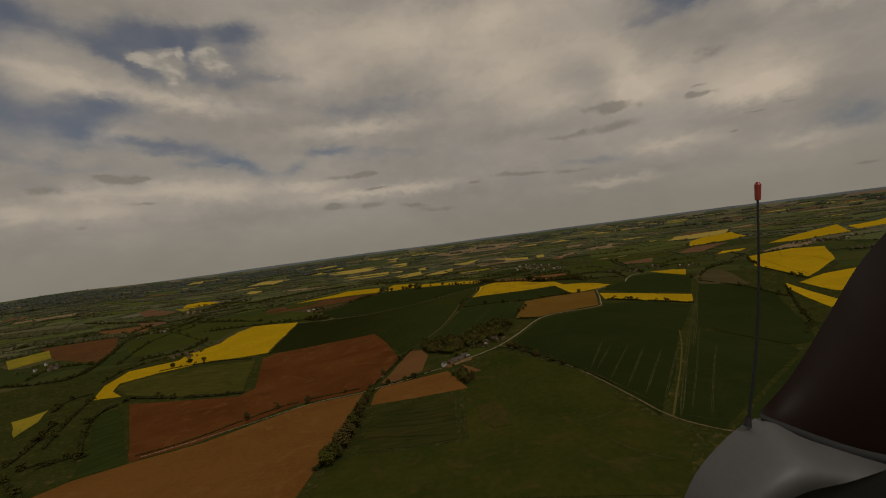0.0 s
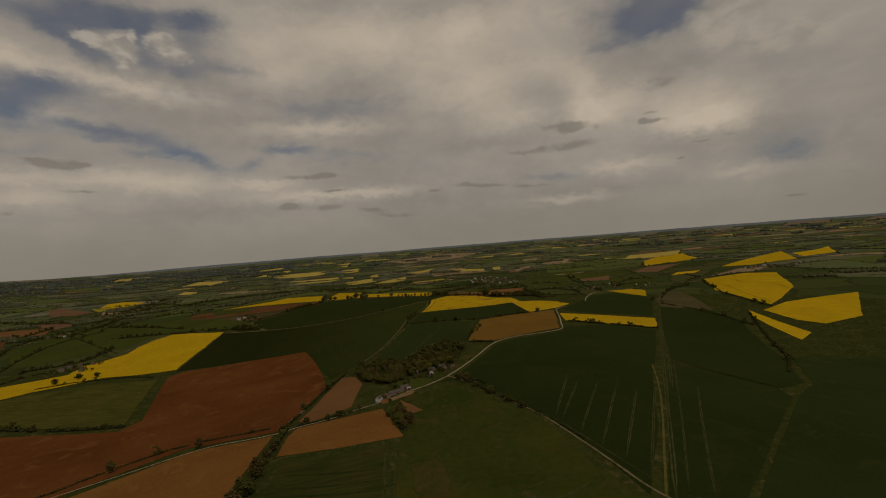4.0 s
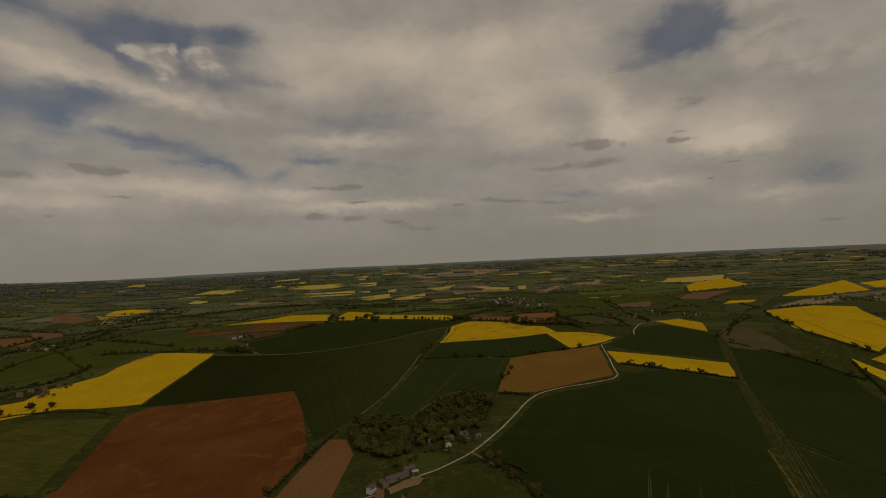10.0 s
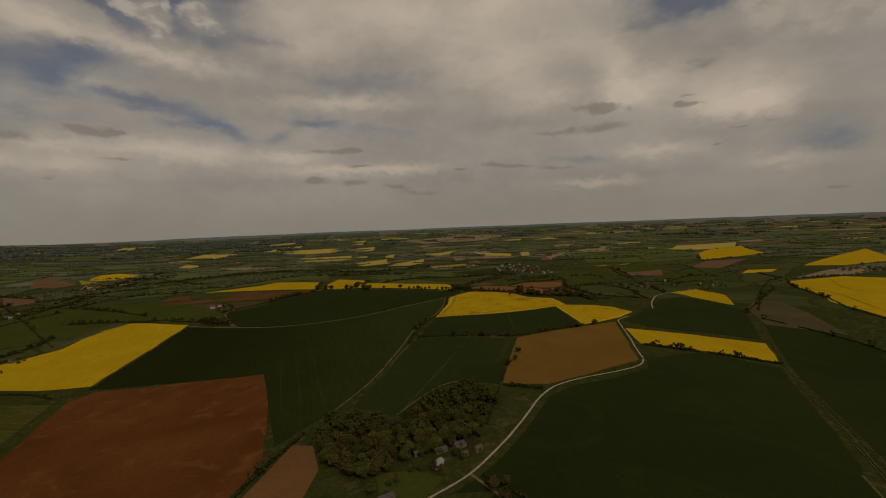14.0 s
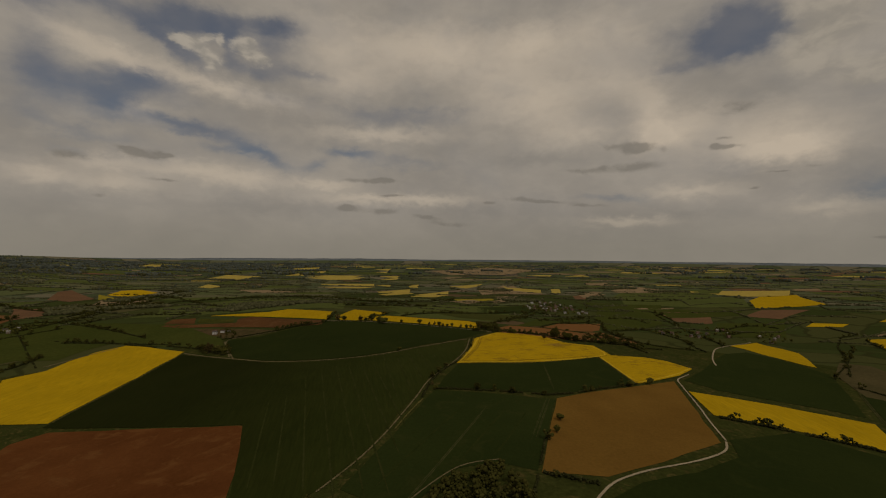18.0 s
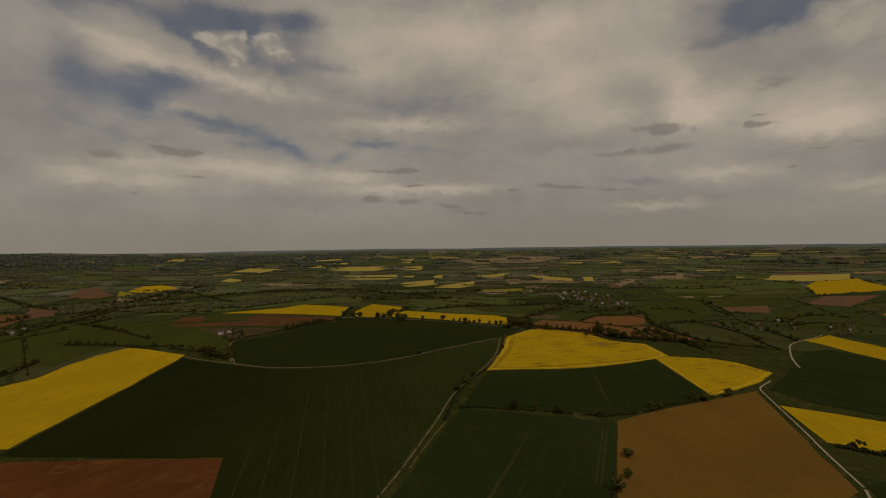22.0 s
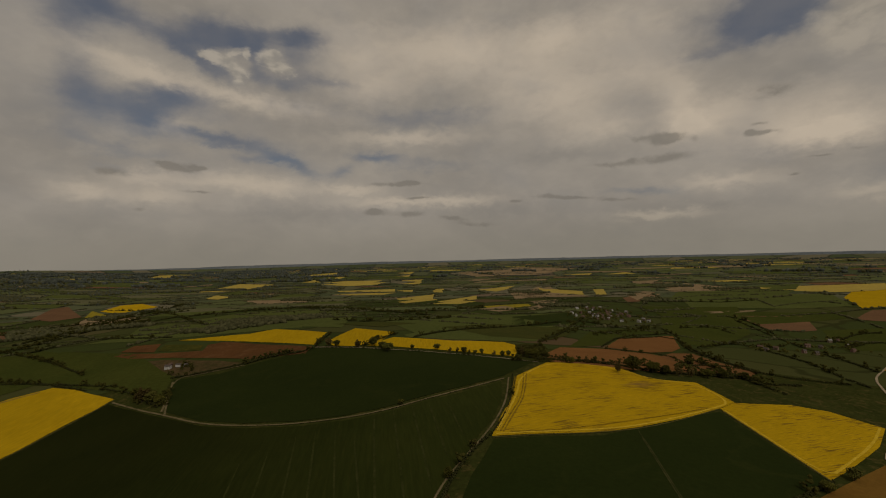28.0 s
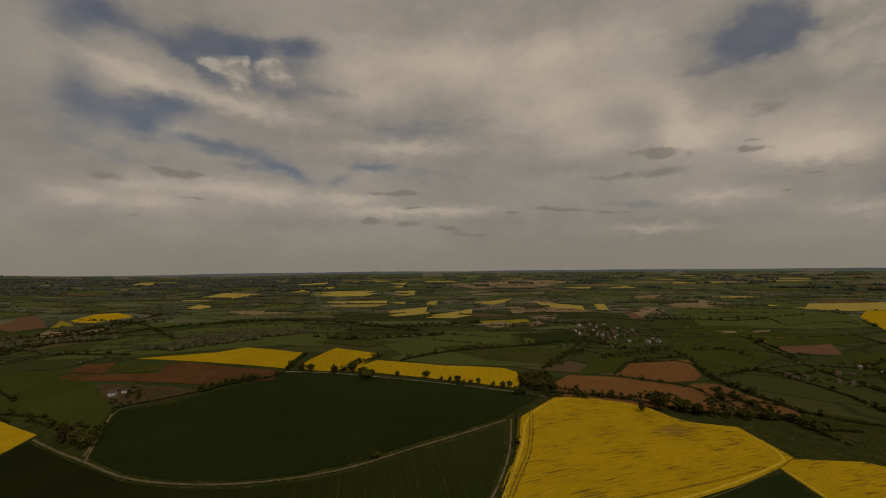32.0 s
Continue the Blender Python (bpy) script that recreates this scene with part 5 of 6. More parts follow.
hedge(4.2, 3.50, [(-2631, 2593), (-2524, 2708), (-2295, 2757)])
hedge(4.2, 2.80, [(-2804, 2579), (-2646, 2742), (-2472, 2935)])
hedge(4.2, 2.80, [(-1800, 2744), (-1438, 2685), (-860, 2127)])
hedge(4.2, 3.50, [(-1231, 1680), (-1197, 1733), (-1214, 1858), (-1147, 1919)])
hedge(4.2, 2.80, [(-1016, 1630), (-868, 1627), (-713, 1575)])
hedge(4.2, 4.20, [(-2216, 2450), (-1656, 2122), (-1362, 2036), (-1408, 2324), (-1245, 2365)])
hedge(4.2, 4.20, [(-1212, 1924), (-1313, 2096), (-1305, 2191), (-1252, 2300), (-1245, 2467)])
hedge(4.2, 4.20, [(-1561, 2208), (-1499, 2260), (-1463, 2344), (-1463, 2530), (-1357, 2698)])
hedge(4.2, 4.20, [(-438, 2023), (-308, 1977), (-252, 2092), (-158, 2292)])
hedge(4.2, 4.90, [(-888, 2759), (-615, 2687), (-378, 2478), (-238, 2601), (-74, 2701)])
hedge(4.2, 2.10, [(665, 2964), (818, 2790), (1022, 2866)])
hedge(4.2, 2.80, [(517, 2276), (626, 2318), (641, 2226)])
hedge(4.2, 3.50, [(435, 1946), (568, 2079), (601, 2026), (704, 2101)])
hedge(4.6, 5.0, [(342, 1775), (353, 1663), (373, 1585), (431, 1590)])
hedge(4.6, 3.5, [(336, 1665), (362, 1617), (382, 1538)])
hedge(4.6, 3.0, [(862, 2179), (989, 2276), (1053, 2261), (1084, 2211)])
hedge(4.6, 3.0, [(839, 2106), (951, 2181), (1009, 2137)])
hedge(4.6, 1.4, [(595, 2009), (594, 1869), (534, 1664), (534, 1607)])
hedge(5.6, 8.40, [(-1002, 1278), (-997, 1301), (-931, 1362), (-918, 1429), (-935, 1513)])
hedge(3.5, 0.84, [(-818, 1103), (-752, 1147), (-640, 1133), (-575, 1100)])
hedge(4.2, 4.20, [(-1306, 1763), (-1274, 1865), (-998, 1758), (-802, 1656)])
hedge(3.5, 1.40, [(1170, 1981), (876, 1456), (865, 1291), (868, 1221)])

wood(230, 12.5, [(-112, 880), (-97, 838), (-72, 822), (-46, 800), (-44, 814), (-20, 827), (1, 838), (24, 850), (46, 852), (55, 893), (64, 929), (44, 972), (14, 972), (-8, 938), (-20, 915), (-30, 897), (-50, 906), (-87, 925), (-116, 936)])
wood(14, 9.0, [(-66, 847), (-10, 818), (-32, 783), (-53, 788)])
wood(45, 11.2, [(27, 1683), (43, 1739), (78, 1757), (81, 1681), (57, 1621), (29, 1628)])
wood(26, 9.8, [(-605, 1560), (-508, 1530), (-472, 1462), (-592, 1519)])
wood(30, 11.2, [(-183, 468), (-182, 526), (-175, 574), (-162, 552), (-162, 487), (-165, 459)])
wood(22, 8.4, [(-48, 689), (-31, 713), (-22, 669), (-25, 636)])
wood(16, 8.4, [(-587, 1616), (-606, 1672), (-568, 1663), (-540, 1620), (-561, 1604)])
wood(60, 9.8, [(-1308, 1966), (-1519, 2478), (-1705, 3151), (-1574, 3002), (-1355, 2299), (-1186, 1852)])
wood(50, 9.8, [(-1284, 2512), (-1110, 2783), (-862, 2901), (-511, 2708), (-256, 2471), (-225, 2255), (-451, 2278), (-1015, 2594), (-1163, 2402)])
wood(30, 9.8, [(190, 2177), (322, 2541), (315, 2419), (189, 2075), (78, 1757), (78, 1807)])
wood(30, 9.8, [(230, 2076), (440, 2272), (437, 2223), (235, 2043)])
wood(12, 8.5, [(-18, 846), (42, 850), (38, 819), (21, 805), (-11, 805)])

for x, y, h in ((-196, 1653, 19.3), (-110, 1670, 13.0), (-85, 1652, 8.0), (-72, 1653, 8.5), (-61, 1656, 10.5), (-41, 1647, 7.5), (-30, 1652, 9.0), (-9, 1636, 8.9), (5, 1637, 10.5), (15, 1646, 9.5), (-155, 1672, 9.6), (-211, 1672, 15.8), (-260, 1684, 14.3), (-234, 1694, 18.5), (-307, 1700, 14.8), (-323, 1702, 17.2), (203, 1599, 25.2), (231, 1600, 20.2), (248, 1595, 16.5), (176, 1581, 14.0), (266, 1592, 16.5), (284, 1593, 14.0), (308, 1596, 16.1), (333, 1604, 15.5), (115, 1618, 11.8), (140, 1628, 11.9), (76, 1642, 12.9), (59, 1637, 18.2), (50, 1641, 18.3)):
    tree_at(x, y, h)
for x, y, h in ((38, 1645, 16.5), (119, 1088, 9.4), (109, 1053, 9.0), (27, 1183, 11.1), (73, 1176, 9.8), (-39, 1238, 10.2), (-30, 1187, 6.5), (-36, 1205, 6.0), (-21, 1296, 6.0), (295, 1295, 11.6), (256, 1264, 10.9), (186, 1214, 8.3), (-783, 1176, 14.6), (-745, 1179, 14.3), (-804, 1137, 14.3), (-88, 729, 10.2), (-127, 714, 8.8), (-112, 717, 10.2), (-181, 701, 10.4), (-18, 658, 12.7), (-25, 644, 13.7), (-32, 664, 14.3), (69, 741, 8.8)):
    tree_at(x, y, h)
for x, y, h in ((85, 710, 8.4), (102, 679, 9.4), (115, 657, 8.4), (-115, 1403, 8.3), (-542, 1502, 21.4), (-518, 1492, 20.9), (-568, 1519, 18.2), (-496, 1481, 16.5), (-167, 463, 19.2), (-165, 487, 22.7), (-165, 514, 20.9), (-167, 545, 20.4), (-169, 580, 20.0), (-169, 448, 18.8), (-358, 651, 13.2), (-279, 690, 13.2)):
    tree_at(x, y, h)


# ---- far hedgerows and copses ----
def drawn_in(x, y):
    """Where a place of the far country lies in the land as it is drawn in towards the horizon, and how much smaller it is there."""
    d = math.hypot(x, y - OY)
    m = d / 1.4
    if m < 2300:
        return x, y, 1.0
    q = min(m, 2400) - 2300
    if m > 2400:
        q += 2000 * (m - 2400) / (m - 400)
    s = (3220 + q / 1.7825) / d
    return x * s, OY + (y - OY) * s, s


def far_country():
    """Hedged plots, hedgerows and woods that fill the country behind the valley."""
    r = random.Random(21)
    keep = [(k, q, min(x for x, _ in q), max(x for x, _ in q), min(y for _, y in q), max(y for _, y in q)) for k, q in OUTLINES]
    solid = [q for q in keep if not q[0].startswith(("pasture", "meadow", "rough", "crop_far", "pale"))]
    EDGE = 5200

    def taken(x, y, among):
        return any(x0 < x < x1 and y0 < y < y1 and inside(x, y, q) for _, q, x0, x1, y0, y1 in among)

    def in_view(x, y, lo, hi):
        return lo < math.hypot(x, y - 420) < hi and abs(math.atan2(x, y - 420)) < 1.08

    pts, rad, plots = [], [], {}

    def put(x, y, size):
        x, y, s = drawn_in(x, y)
        if not taken(x, y, solid):
            size *= max(s, 0.3)
            pts.append((x, y, land(x, y) + lift(x, y) + size * 0.4))
            rad.append(size)

    def hedgerow(a, b, gap, fat):
        d = math.hypot(b[0] - a[0], b[1] - a[1])
        n = int(d / gap)
        bend = r.gauss(0, 8)
        tall = r.uniform(1.8, 3.3) * fat
        wooded = r.random() < 0.3
        for k in range(n):
            s = k / n
            off = bend * math.sin(math.pi * s)
            x, y = a[0] + (b[0] - a[0]) * s - (b[1] - a[1]) / d * off, a[1] + (b[1] - a[1]) * s + (b[0] - a[0]) / d * off
            if noise.noise((x / 40, y / 40, 6)) > 0.32:
                continue
            big = r.uniform(1.4, 2.1) if r.random() < (0.35 if wooded else 0.08) else 1
            put(x + r.gauss(0, 1), y + r.gauss(0, 1), tall * big * r.uniform(0.8, 1.2))

    for lo, hi, wide, deep, gap, fat in ((1650, EDGE, 240, 170, 5.4, 1.0), (EDGE - 250, 12500, 460, 330, 17, 1.7)):
        far = lo > 3000
        corner = {}
        n = int(hi / wide * 1.25)
        for i in range(-n, n + 1):
            for j in range(-n // 2, int(hi / deep * 1.3)):
                u, v = i * wide + r.uniform(-0.28, 0.28) * wide + wide / 2 * (j % 2), j * deep + r.uniform(-0.3, 0.3) * deep
                u, v = u + 130 * noise.noise((u / 600, v / 600, 4)), v + 130 * noise.noise((u / 600, v / 600, 8))
                corner[i, j] = (u * 0.966 - v * 0.259, u * 0.259 + v * 0.966)
        for (i, j), p in corner.items():
            if not in_view(*p, lo, hi):
                continue
            for step in ((1, 0), (0, 1)):
                q = corner.get((i + step[0], j + step[1]))
                if q and in_view(*q, lo, hi) and r.random() < (0.55 if far else 0.72):
                    hedgerow(p, q, gap, fat)
            ring = [corner.get(k) for k in ((i, j), (i + 1, j), (i + 1, j + 1), (i, j + 1))]
            if None in ring or not all(in_view(*c, lo, hi) for c in ring):
                continue
            ring = [drawn_in(*c)[:2] for c in ring]
            cx, cy = sum(c[0] for c in ring) / 4, sum(c[1] for c in ring) / 4
            near = [(c[0] * s + cx * (1 - s), c[1] * s + cy * (1 - s)) for c in ring for s in (1.0, 0.5)] + [(cx, cy)]
            if any(taken(x, y, keep) for x, y in near) or any(inside(x, y, ring) for _, q, *_ in keep for x, y in q):
                continue
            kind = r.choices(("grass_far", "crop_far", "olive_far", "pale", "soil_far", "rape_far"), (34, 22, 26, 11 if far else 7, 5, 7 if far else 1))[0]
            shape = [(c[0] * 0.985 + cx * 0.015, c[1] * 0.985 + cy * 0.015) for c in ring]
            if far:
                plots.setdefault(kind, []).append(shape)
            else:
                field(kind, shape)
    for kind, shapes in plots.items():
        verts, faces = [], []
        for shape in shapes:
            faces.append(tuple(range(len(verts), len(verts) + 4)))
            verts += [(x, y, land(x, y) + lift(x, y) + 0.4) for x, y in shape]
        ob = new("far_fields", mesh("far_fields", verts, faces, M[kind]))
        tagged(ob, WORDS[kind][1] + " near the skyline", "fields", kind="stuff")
    # woods lie in long bands, thickest in the west and over the western hill
    for lo, hi, gap, size in ((1650, EDGE, 13.5, 6.8), (EDGE, 12500, 34, 17)):
        n = int(hi / gap)
        for i in range(-n, n + 1):
            for j in range(0, n):
                x, y = i * gap + r.uniform(-0.4, 0.4) * gap, 420 + j * gap + r.uniform(-0.4, 0.4) * gap
                if not in_view(x, y, lo, hi):
                    continue
                west = math.atan2(x, y - 420) < -0.3
                grown = noise.noise((x / 420, y / 210, 9.1)) + 0.3 * noise.noise((x / 90, y / 60, 2.4))
                if grown > (0.29 if west else 0.52 if hi == EDGE else 0.56):
                    put(x, y, size * r.uniform(0.8, 1.25))
    for _ in range(2200):
        x, y = r.gauss(-2850, 210), r.gauss(3050, 210)
        if math.hypot(x + 2850, y - 3050) < 430 and not taken(x, y, solid):
            pts.append((x, y, land(x, y) + 2))
            rad.append(r.uniform(2.6, 4.6))
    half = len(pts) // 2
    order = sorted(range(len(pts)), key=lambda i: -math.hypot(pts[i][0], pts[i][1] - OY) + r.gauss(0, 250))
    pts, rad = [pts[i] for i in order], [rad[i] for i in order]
    # the farther half gets the wood colour with more haze in it
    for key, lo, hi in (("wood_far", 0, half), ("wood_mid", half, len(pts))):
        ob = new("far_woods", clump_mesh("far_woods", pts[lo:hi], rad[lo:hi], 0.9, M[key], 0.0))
        tagged(ob, "hedgerows and copses scattered over distant country, tinted for haze", "woods", kind="stuff")


far_country()


def far_from_path(p):
    return math.hypot(p[0], max(0, p[1] - 700, -p[1]))


PLANTED.sort(key=far_from_path)
NEAR = 300 - len(LONE)
for x, y, h, u, v in LONE + PLANTED[:NEAR]:
    ob = copy_thing(TREES[int(u * 5.99)], pose(x, y, land(x, y) + 0.2, 0, 0, 360 * v) @ Matrix.Diagonal((h / 10 * (0.9 + 0.3 * u), h / 10 * (0.9 + 0.3 * v), h / 10, 1)))
    ob.scale = (h / 10 * (0.9 + 0.3 * u), h / 10 * (0.9 + 0.3 * v), h / 10)
pts, rad = [], []
for x, y, h, u, v in PLANTED[NEAR:]:
    for _ in range(16):
        pts.append((x + plant_rng.gauss(0, h * 0.2), y + plant_rng.gauss(0, h * 0.2), land(x, y) + h * plant_rng.uniform(0.15, 0.85)))
        rad.append(h * plant_rng.uniform(0.09, 0.17))
if pts:
    tagged(new("far_trees", clump_mesh("far_trees", pts, rad, 0.95, M["oak"], 2.0)), "olive brown trees along distant hedges", "trees", kind="stuff")
for t in TREES:
    for o in (*t.children, t):
        bpy.data.objects.remove(o)


# ---- buildings ----
def box(name, x0, y0, z0, x1, y1, z1, material, parent, label=""):
    v = [(x, y, z) for z in (z0, z1) for y in (y0, y1) for x in (x0, x1)]
    f_ = [(0, 2, 3, 1), (4, 5, 7, 6), (0, 1, 5, 4), (2, 6, 7, 3), (0, 4, 6, 2), (1, 3, 7, 5)]
    return part(name, mesh(name, v, f_, M[material]), parent, label)


def gable_walls(w, d, h, rise, material, parent):
    v = [(-w / 2, -d / 2, -0.6), (w / 2, -d / 2, -0.6), (w / 2, d / 2, -0.6), (-w / 2, d / 2, -0.6),
         (-w / 2, -d / 2, h), (w / 2, -d / 2, h), (w / 2, d / 2, h), (-w / 2, d / 2, h), (-w / 2, 0, h + rise), (w / 2, 0, h + rise)]
    f_ = [(0, 1, 5, 4), (2, 3, 7, 6), (1, 2, 6, 9, 5), (3, 0, 4, 8, 7)]
    return part("wall", mesh("wall", v, f_, M[material]), parent)


def roof_slope(w, d, h, rise, side, material, parent):
    o, t = 0.35, 0.18
    y0, z0 = side * (d / 2 + o), h - o * rise / (d / 2)
    v = []
    for dz in (0, t):
        v += [(-w / 2 - o, y0, z0 + dz + 0.03), (w / 2 + o, y0, z0 + dz + 0.03), (w / 2 + o, 0, h + rise + dz + 0.03), (-w / 2 - o, 0, h + rise + dz + 0.03)]
    f_ = [(0, 3, 2, 1), (4, 5, 6, 7), (0, 1, 5, 4), (1, 2, 6, 5), (2, 3, 7, 6), (3, 0, 4, 7)]
    return part("roof", mesh("roof", v, f_, M[material]), parent)


def house(name, x, y, turn, w, d, h, wall="wall", roof="roof", label="", windows=3, storeys=2, chimney=True, barn=False):
    root = new(name)
    h *= 1.12 if barn else 1.2
    root.matrix_basis = pose(x, y, land(x, y) + lift(x, y) + 0.05, 0, 0, turn)
    tagged(root, label, "barn" if barn else "house")
    rise = d * (0.26 if barn else 0.42)
    gable_walls(w, d, h, rise, wall, root)
    for side in (-1, 1):
        roof_slope(w, d, h, rise, side, roof, root)
    if barn:
        for side in (-1, 1):
            dd = box("door", -1.9, side * d / 2 - 0.06, 0, 1.9, side * d / 2 + 0.06, min(h - 0.4, 3.4), "door", root, "wide boarded barn door")
    else:
        for side in (-1, 1):
            for s in range(storeys):
                for i in range(windows):
                    cx, cz = (i + 0.5) * w / windows - w / 2, 1.5 + 2.6 * s
                    if s == 0 and i == windows // 2 and side < 0:
                        box("door", cx - 0.5, side * d / 2 - 0.05, 0, cx + 0.5, side * d / 2 + 0.05, 2.05, "door", root)
                        continue
                    fr = box("window", cx - 0.62, side * d / 2 - 0.05, cz - 0.65, cx + 0.62, side * d / 2 + 0.05, cz + 0.65, "white", root)
                    box("pane", cx - 0.52, side * d / 2 - 0.07, cz - 0.55, cx + 0.52, side * d / 2 + 0.07, cz + 0.55, "glass", fr)
        if chimney:
            box("chimney", -w / 2 + 0.3, -0.4, h + rise - 0.8, -w / 2 + 1.1, 0.4, h + rise + 1.2, "brick", root)
    return root


# the farm beside the lane
house("barn", -42, 766, 32, 24, 8, 2.6, "wall", "roof", "long low stone barn with a grey roof", barn=True)
house("barn", -31, 778, 32, 12, 7, 3.0, "wall", "roof", "low stone cattle shed with a grey roof", barn=True)
house("barn", -53, 756, 122, 9, 6, 3.0, "wall", "tile", "low stone byre with a brown tile roof", barn=True)
house("farmhouse", -64, 748, 60, 8, 6, 3.6, "white", "roof", "white plastered farmhouse with a slate roof")
house("barn", -24, 771, 20, 6, 4, 2.4, "wall", "sheet", "small stone shed with a metal roof", barn=True)
# sheds under the trees at the edge of the wood
house("barn", 8, 816, 65, 11, 6, 2.6, "white", "sheet", "white sheeted shed at the edge of the wood", barn=True)
house("barn", -10, 836, 20, 8, 5, 2.2, "wall", "roof", "dark roofed stone outbuilding among trees", barn=True)
house("barn", 10, 837, 25, 11, 6, 2.4, "wall", "roof", "long dark roofed stone barn among trees", barn=True)
house("cottage", 27, 841, 30, 11, 6, 2.7, "wall", "roof", "low stone cottage with a slate roof among trees", storeys=1)
house("barn", 31, 827, 30, 5, 4, 2.6, "wall", "tile", "tiny rusty shed by the lane", barn=True)
house("barn", 43, 833, 35, 7, 5, 2.8, "wall", "tile", "small stone outbuilding by the lane", barn=True)


# the white farm in the orchard
house("farmhouse", -616, 1649, 10, 11, 6.5, 4.6, "white", "roof", "white plastered farmhouse in an orchard")
house("barn", -593, 1657, 12, 22, 6.5, 3.2, "white", "roof", "long low white barn beside the farmhouse", barn=True)
house("barn", -626, 1666, 100, 10, 7, 3.5, "brick", "tile", "brick barn beside the farmhouse", barn=True)


def village(cx, cy, n, sx, sy, seed, pale):
    r = random.Random(seed)
    done = []
    while len(done) < n:
        x, y = cx + r.gauss(0, sx), cy + r.gauss(0, sy)
        if any(math.hypot(x - a, y - b) < 15 for a, b in done):
            continue
        done.append((x, y))
        wall, roof = r.choice(pale)
        say = {"white": "white plastered", "brick": "red brick", "wall": "stone"}[wall] + " village house with a " + {"roof": "slate", "tile": "red tile", "sheet": "pale sheet"}[roof] + " roof"
        house("house", x, y, r.choice((10, 30, 100, 120)) + r.gauss(0, 8), r.uniform(8, 13), r.uniform(5.5, 7), r.uniform(4.2, 5), wall, roof, say, 3, 2, r.random() < 0.7)
        for _ in range(4):
            plant_late.append((x + r.gauss(0, 22), y + r.gauss(0, 22), r.uniform(7, 12)))


plant_late = []
MIX = (("white", "roof"), ("white", "sheet"), ("brick", "tile"), ("wall", "roof"), ("wall", "sheet"), ("wall", "tile"))
village(333, 2457, 34, 50, 86, 1, MIX)
village(630, 2002, 5, 30, 22, 2, (("wall", "roof"), ("wall", "tile"), ("brick", "roof")))
village(868, 2100, 10, 77, 70, 3, MIX)
village(1533, 2054, 12, 62, 49, 4, (("white", "roof"), ("brick", "roof"), ("white", "sheet")))
village(-1225, 1719, 4, 35, 19, 5, MIX)
village(-1246, 1270, 6, 42, 28, 6, MIX)
village(-896, 1295, 6, 36, 30, 7, (("wall", "roof"), ("wall", "tile")))
pts, rad = [], []
for x, y, h in plant_late:
    for _ in range(8):
        pts.append((x + plant_rng.gauss(0, h * 0.2), y + plant_rng.gauss(0, h * 0.2), land(x, y) + h * plant_rng.uniform(0.2, 0.8)))
        rad.append(h * plant_rng.uniform(0.13, 0.22))
tagged(new("garden_trees", clump_mesh("garden_trees", pts, rad, 0.95, M["oak"], 1.0)), "olive garden trees between village houses", "trees", kind="stuff")


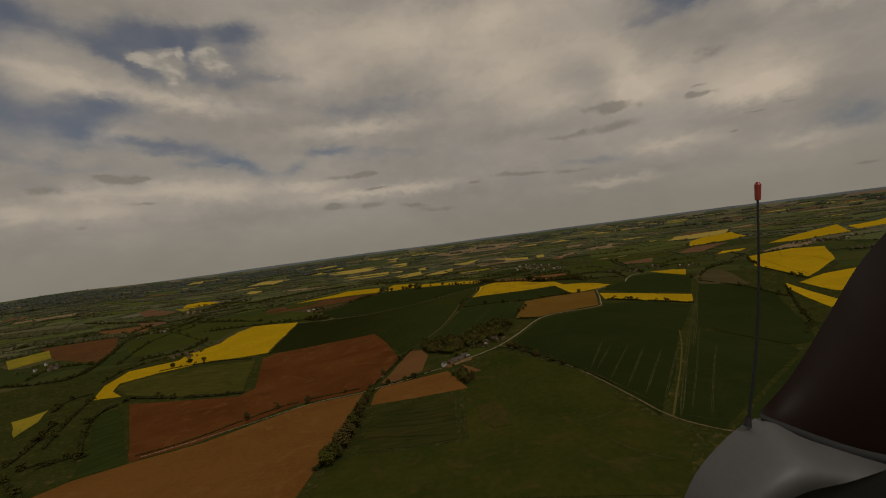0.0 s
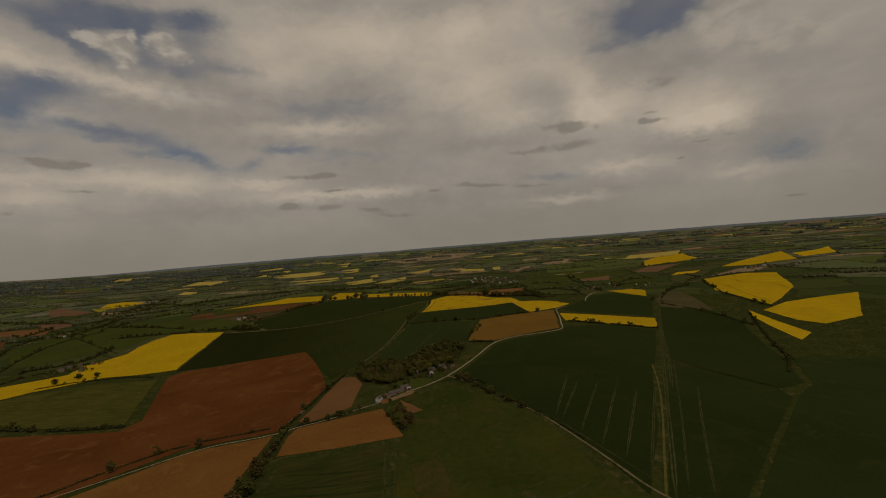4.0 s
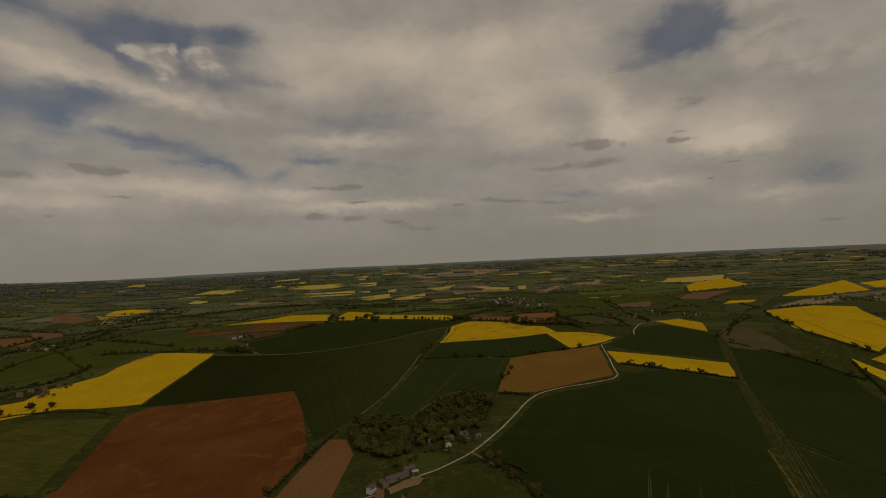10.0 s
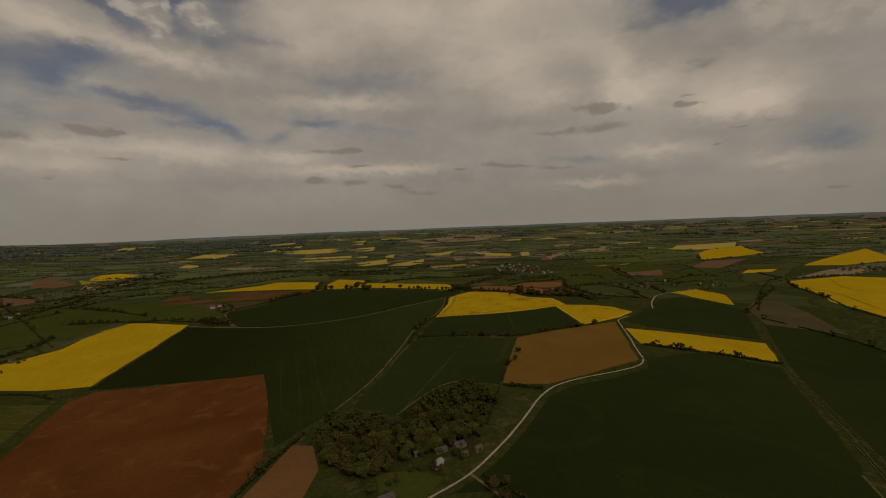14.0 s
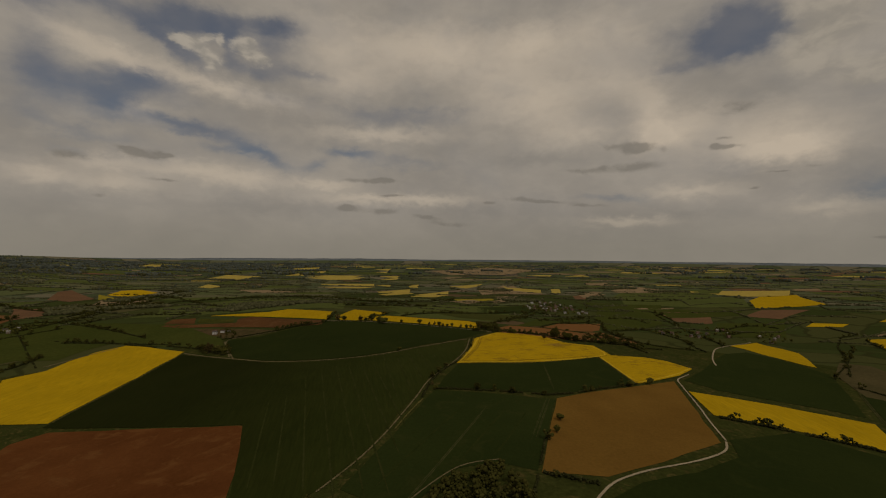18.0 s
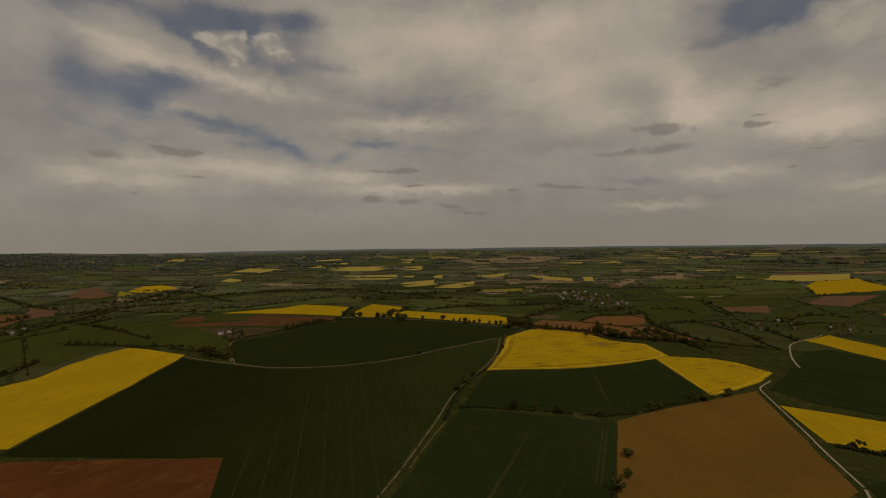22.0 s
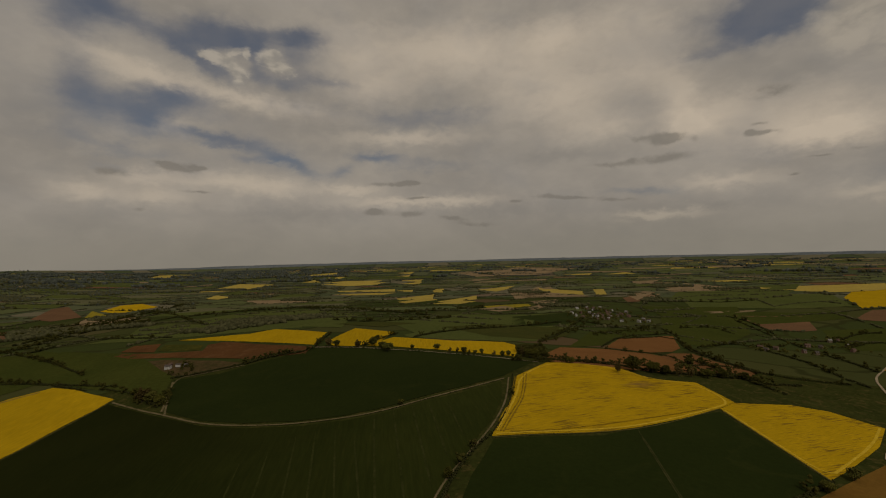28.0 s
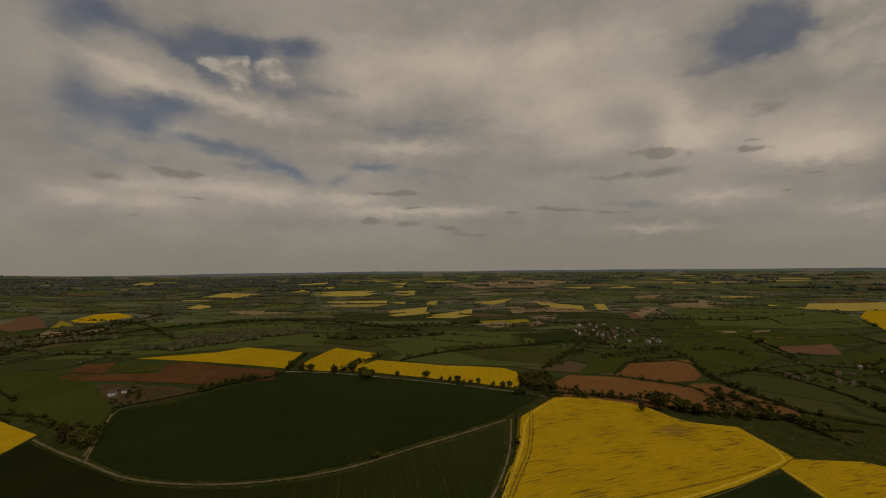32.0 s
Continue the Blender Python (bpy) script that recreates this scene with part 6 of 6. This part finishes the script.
# ---- the aircraft's nose, placed from the camera's start pose and shaped to its view ----
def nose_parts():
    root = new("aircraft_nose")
    # same numbers as the camera's first row, so it fits that view
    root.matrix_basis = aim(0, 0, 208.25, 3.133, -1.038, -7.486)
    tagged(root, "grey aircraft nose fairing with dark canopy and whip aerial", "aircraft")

    def gloss(name, base, rough, coat=0.0, shine=0.5):
        m = mat(name, base, tuple(c * 0.8 for c in base), 0.4, rough=rough, fine=0.02, tone=0.06, gloss=shine)
        m.node_tree.nodes["Principled BSDF"].inputs["Coat Weight"].default_value = coat
        return m

    grey, dark, black, red = gloss("grey_gelcoat", (0.105, 0.100, 0.095), 0.55), gloss("smoked_canopy", (0.015, 0.007, 0.004), 0.5, 0.0, 0.10), \
        gloss("black_rubber", (0.012, 0.012, 0.012), 0.6), gloss("red_plastic", (0.32, 0.03, 0.02), 0.4)

    def shell(name, upper, lower, bulge, material, label, n=24, m=14, thick=0.012):
        """A curved skin between two edges, each a function of 0 to 1, swelling by bulge towards the viewer."""
        verts, faces = [], []
        for layer in (0, 1):
            for i in range(n + 1):
                a, b = Vector(upper(i / n)), Vector(lower(i / n))
                for j in range(m + 1):
                    v = j / m
                    p = a.lerp(b, v) + bulge(i / n) * math.sin(math.pi * v)
                    verts.append(tuple(p * (1 + thick * layer)))
        w, half = m + 1, (n + 1) * (m + 1)
        for i in range(n):
            for j in range(m):
                k = i * w + j
                faces += [(k, k + 1, k + w + 1, k + w), (half + k + w, half + k + w + 1, half + k + 1, half + k)]
        part(name, mesh(name, verts, faces, material, True), root, label)

    def spot(u, v, d):
        return Vector((u * d, v * d, -d))

    def edge(*knots):
        def at(s):
            s = s * (len(knots) - 1)
            i = min(int(s), len(knots) - 2)
            f_ = s - i
            p = [Vector(knots[max(0, min(len(knots) - 1, i + k))]) for k in (-1, 0, 1, 2)]
            return 0.5 * ((2 * p[1]) + (p[2] - p[0]) * f_ + (2 * p[0] - 5 * p[1] + 4 * p[2] - p[3]) * f_ ** 2 + (3 * p[1] - p[0] - 3 * p[2] + p[3]) * f_ ** 3)
        return at

    # fairing: from its rounded tip back to the right, open underneath
    shell("fairing", edge(spot(0.515, -0.60, 1.25), spot(0.57, -0.48, 1.28), spot(0.69, -0.375, 1.3), spot(0.80, -0.415, 1.3), spot(0.98, -0.475, 1.3)),
          edge(spot(0.55, -0.66, 1.15), spot(0.68, -0.60, 1.12), spot(0.80, -0.54, 1.12), spot(0.90, -0.515, 1.14), spot(0.99, -0.485, 1.2)),
          lambda s: Vector((-0.03, 0.01, 0.09)) * math.sin(math.pi * min(1, s * 1.1)), grey, "smooth satin grey fairing")
    # a black sheet added for the shade under the fairing
    shell("intake", edge(spot(0.55, -0.64, 1.2), spot(0.68, -0.58, 1.2), spot(0.80, -0.52, 1.2), spot(0.90, -0.495, 1.22), spot(1.05, -0.47, 1.26)),
          edge(spot(0.6, -0.9, 1.3), spot(0.7, -0.9, 1.3), spot(0.8, -0.9, 1.3), spot(0.95, -0.9, 1.3), spot(1.1, -0.9, 1.3)),
          lambda s: Vector((0, 0, 0)), black, "black sheet standing in for the shaded gap below the fairing")
    shell("canopy", edge(spot(0.70, -0.36, 1.36), spot(0.77, -0.28, 1.38), spot(0.85, -0.15, 1.4), spot(0.93, -0.02, 1.42), spot(1.06, 0.12, 1.45)),
          edge(spot(0.705, -0.372, 1.31), spot(0.80, -0.41, 1.31), spot(0.90, -0.445, 1.31), spot(1.0, -0.47, 1.31), spot(1.3, -0.5, 1.31)),
          lambda s: Vector((0.0, 0.0, 0.05)) * s, dark, "smoked dark brown canopy with soft reflections")
    shell("seal", edge(spot(0.70, -0.364, 1.29), spot(0.80, -0.402, 1.29), spot(0.90, -0.436, 1.29), spot(1.0, -0.46, 1.29)),
          edge(spot(0.702, -0.378, 1.285), spot(0.80, -0.424, 1.285), spot(0.90, -0.46, 1.285), spot(1.0, -0.485, 1.285)),
          lambda s: Vector((0, 0, 0.004)), black, "black rubber seal")
    bm = bmesh.new()
    whip = edge(spot(0.676, -0.375, 1.27), spot(0.690, -0.25, 1.27), spot(0.698, -0.12, 1.27), spot(0.698, 0.0, 1.27), spot(0.696, 0.115, 1.27))
    for i in range(20):
        limb(bm, whip(i / 20), whip((i + 1) / 20), 0.0042 - 0.00006 * i, 0.0042 - 0.00006 * (i + 1), 8)
    me = bpy.data.meshes.new("aerial")
    bm.to_mesh(me)
    bm.free()
    me.materials.append(black)
    aerial = part("aerial", me, root, "thin black whip aerial")
    bm = bmesh.new()
    for a, b, ra, rb in ((0.108, 0.118, 0.007, 0.0078), (0.118, 0.142, 0.0078, 0.0085), (0.142, 0.148, 0.0085, 0.0045)):
        limb(bm, spot(0.6962, a, 1.27), spot(0.6962, b, 1.27), ra, rb, 12)
    bmesh.ops.holes_fill(bm, edges=bm.edges[:])
    me = bpy.data.meshes.new("tip")
    bm.to_mesh(me)
    bm.free()
    me.materials.append(red)
    part("tip", me, aerial, "red plastic cap")
    bm = bmesh.new()
    limb(bm, spot(0.673, -0.392, 1.27), spot(0.676, -0.372, 1.27), 0.011, 0.007, 12)
    me = bpy.data.meshes.new("socket")
    bm.to_mesh(me)
    bm.free()
    me.materials.append(black)
    part("socket", me, root)


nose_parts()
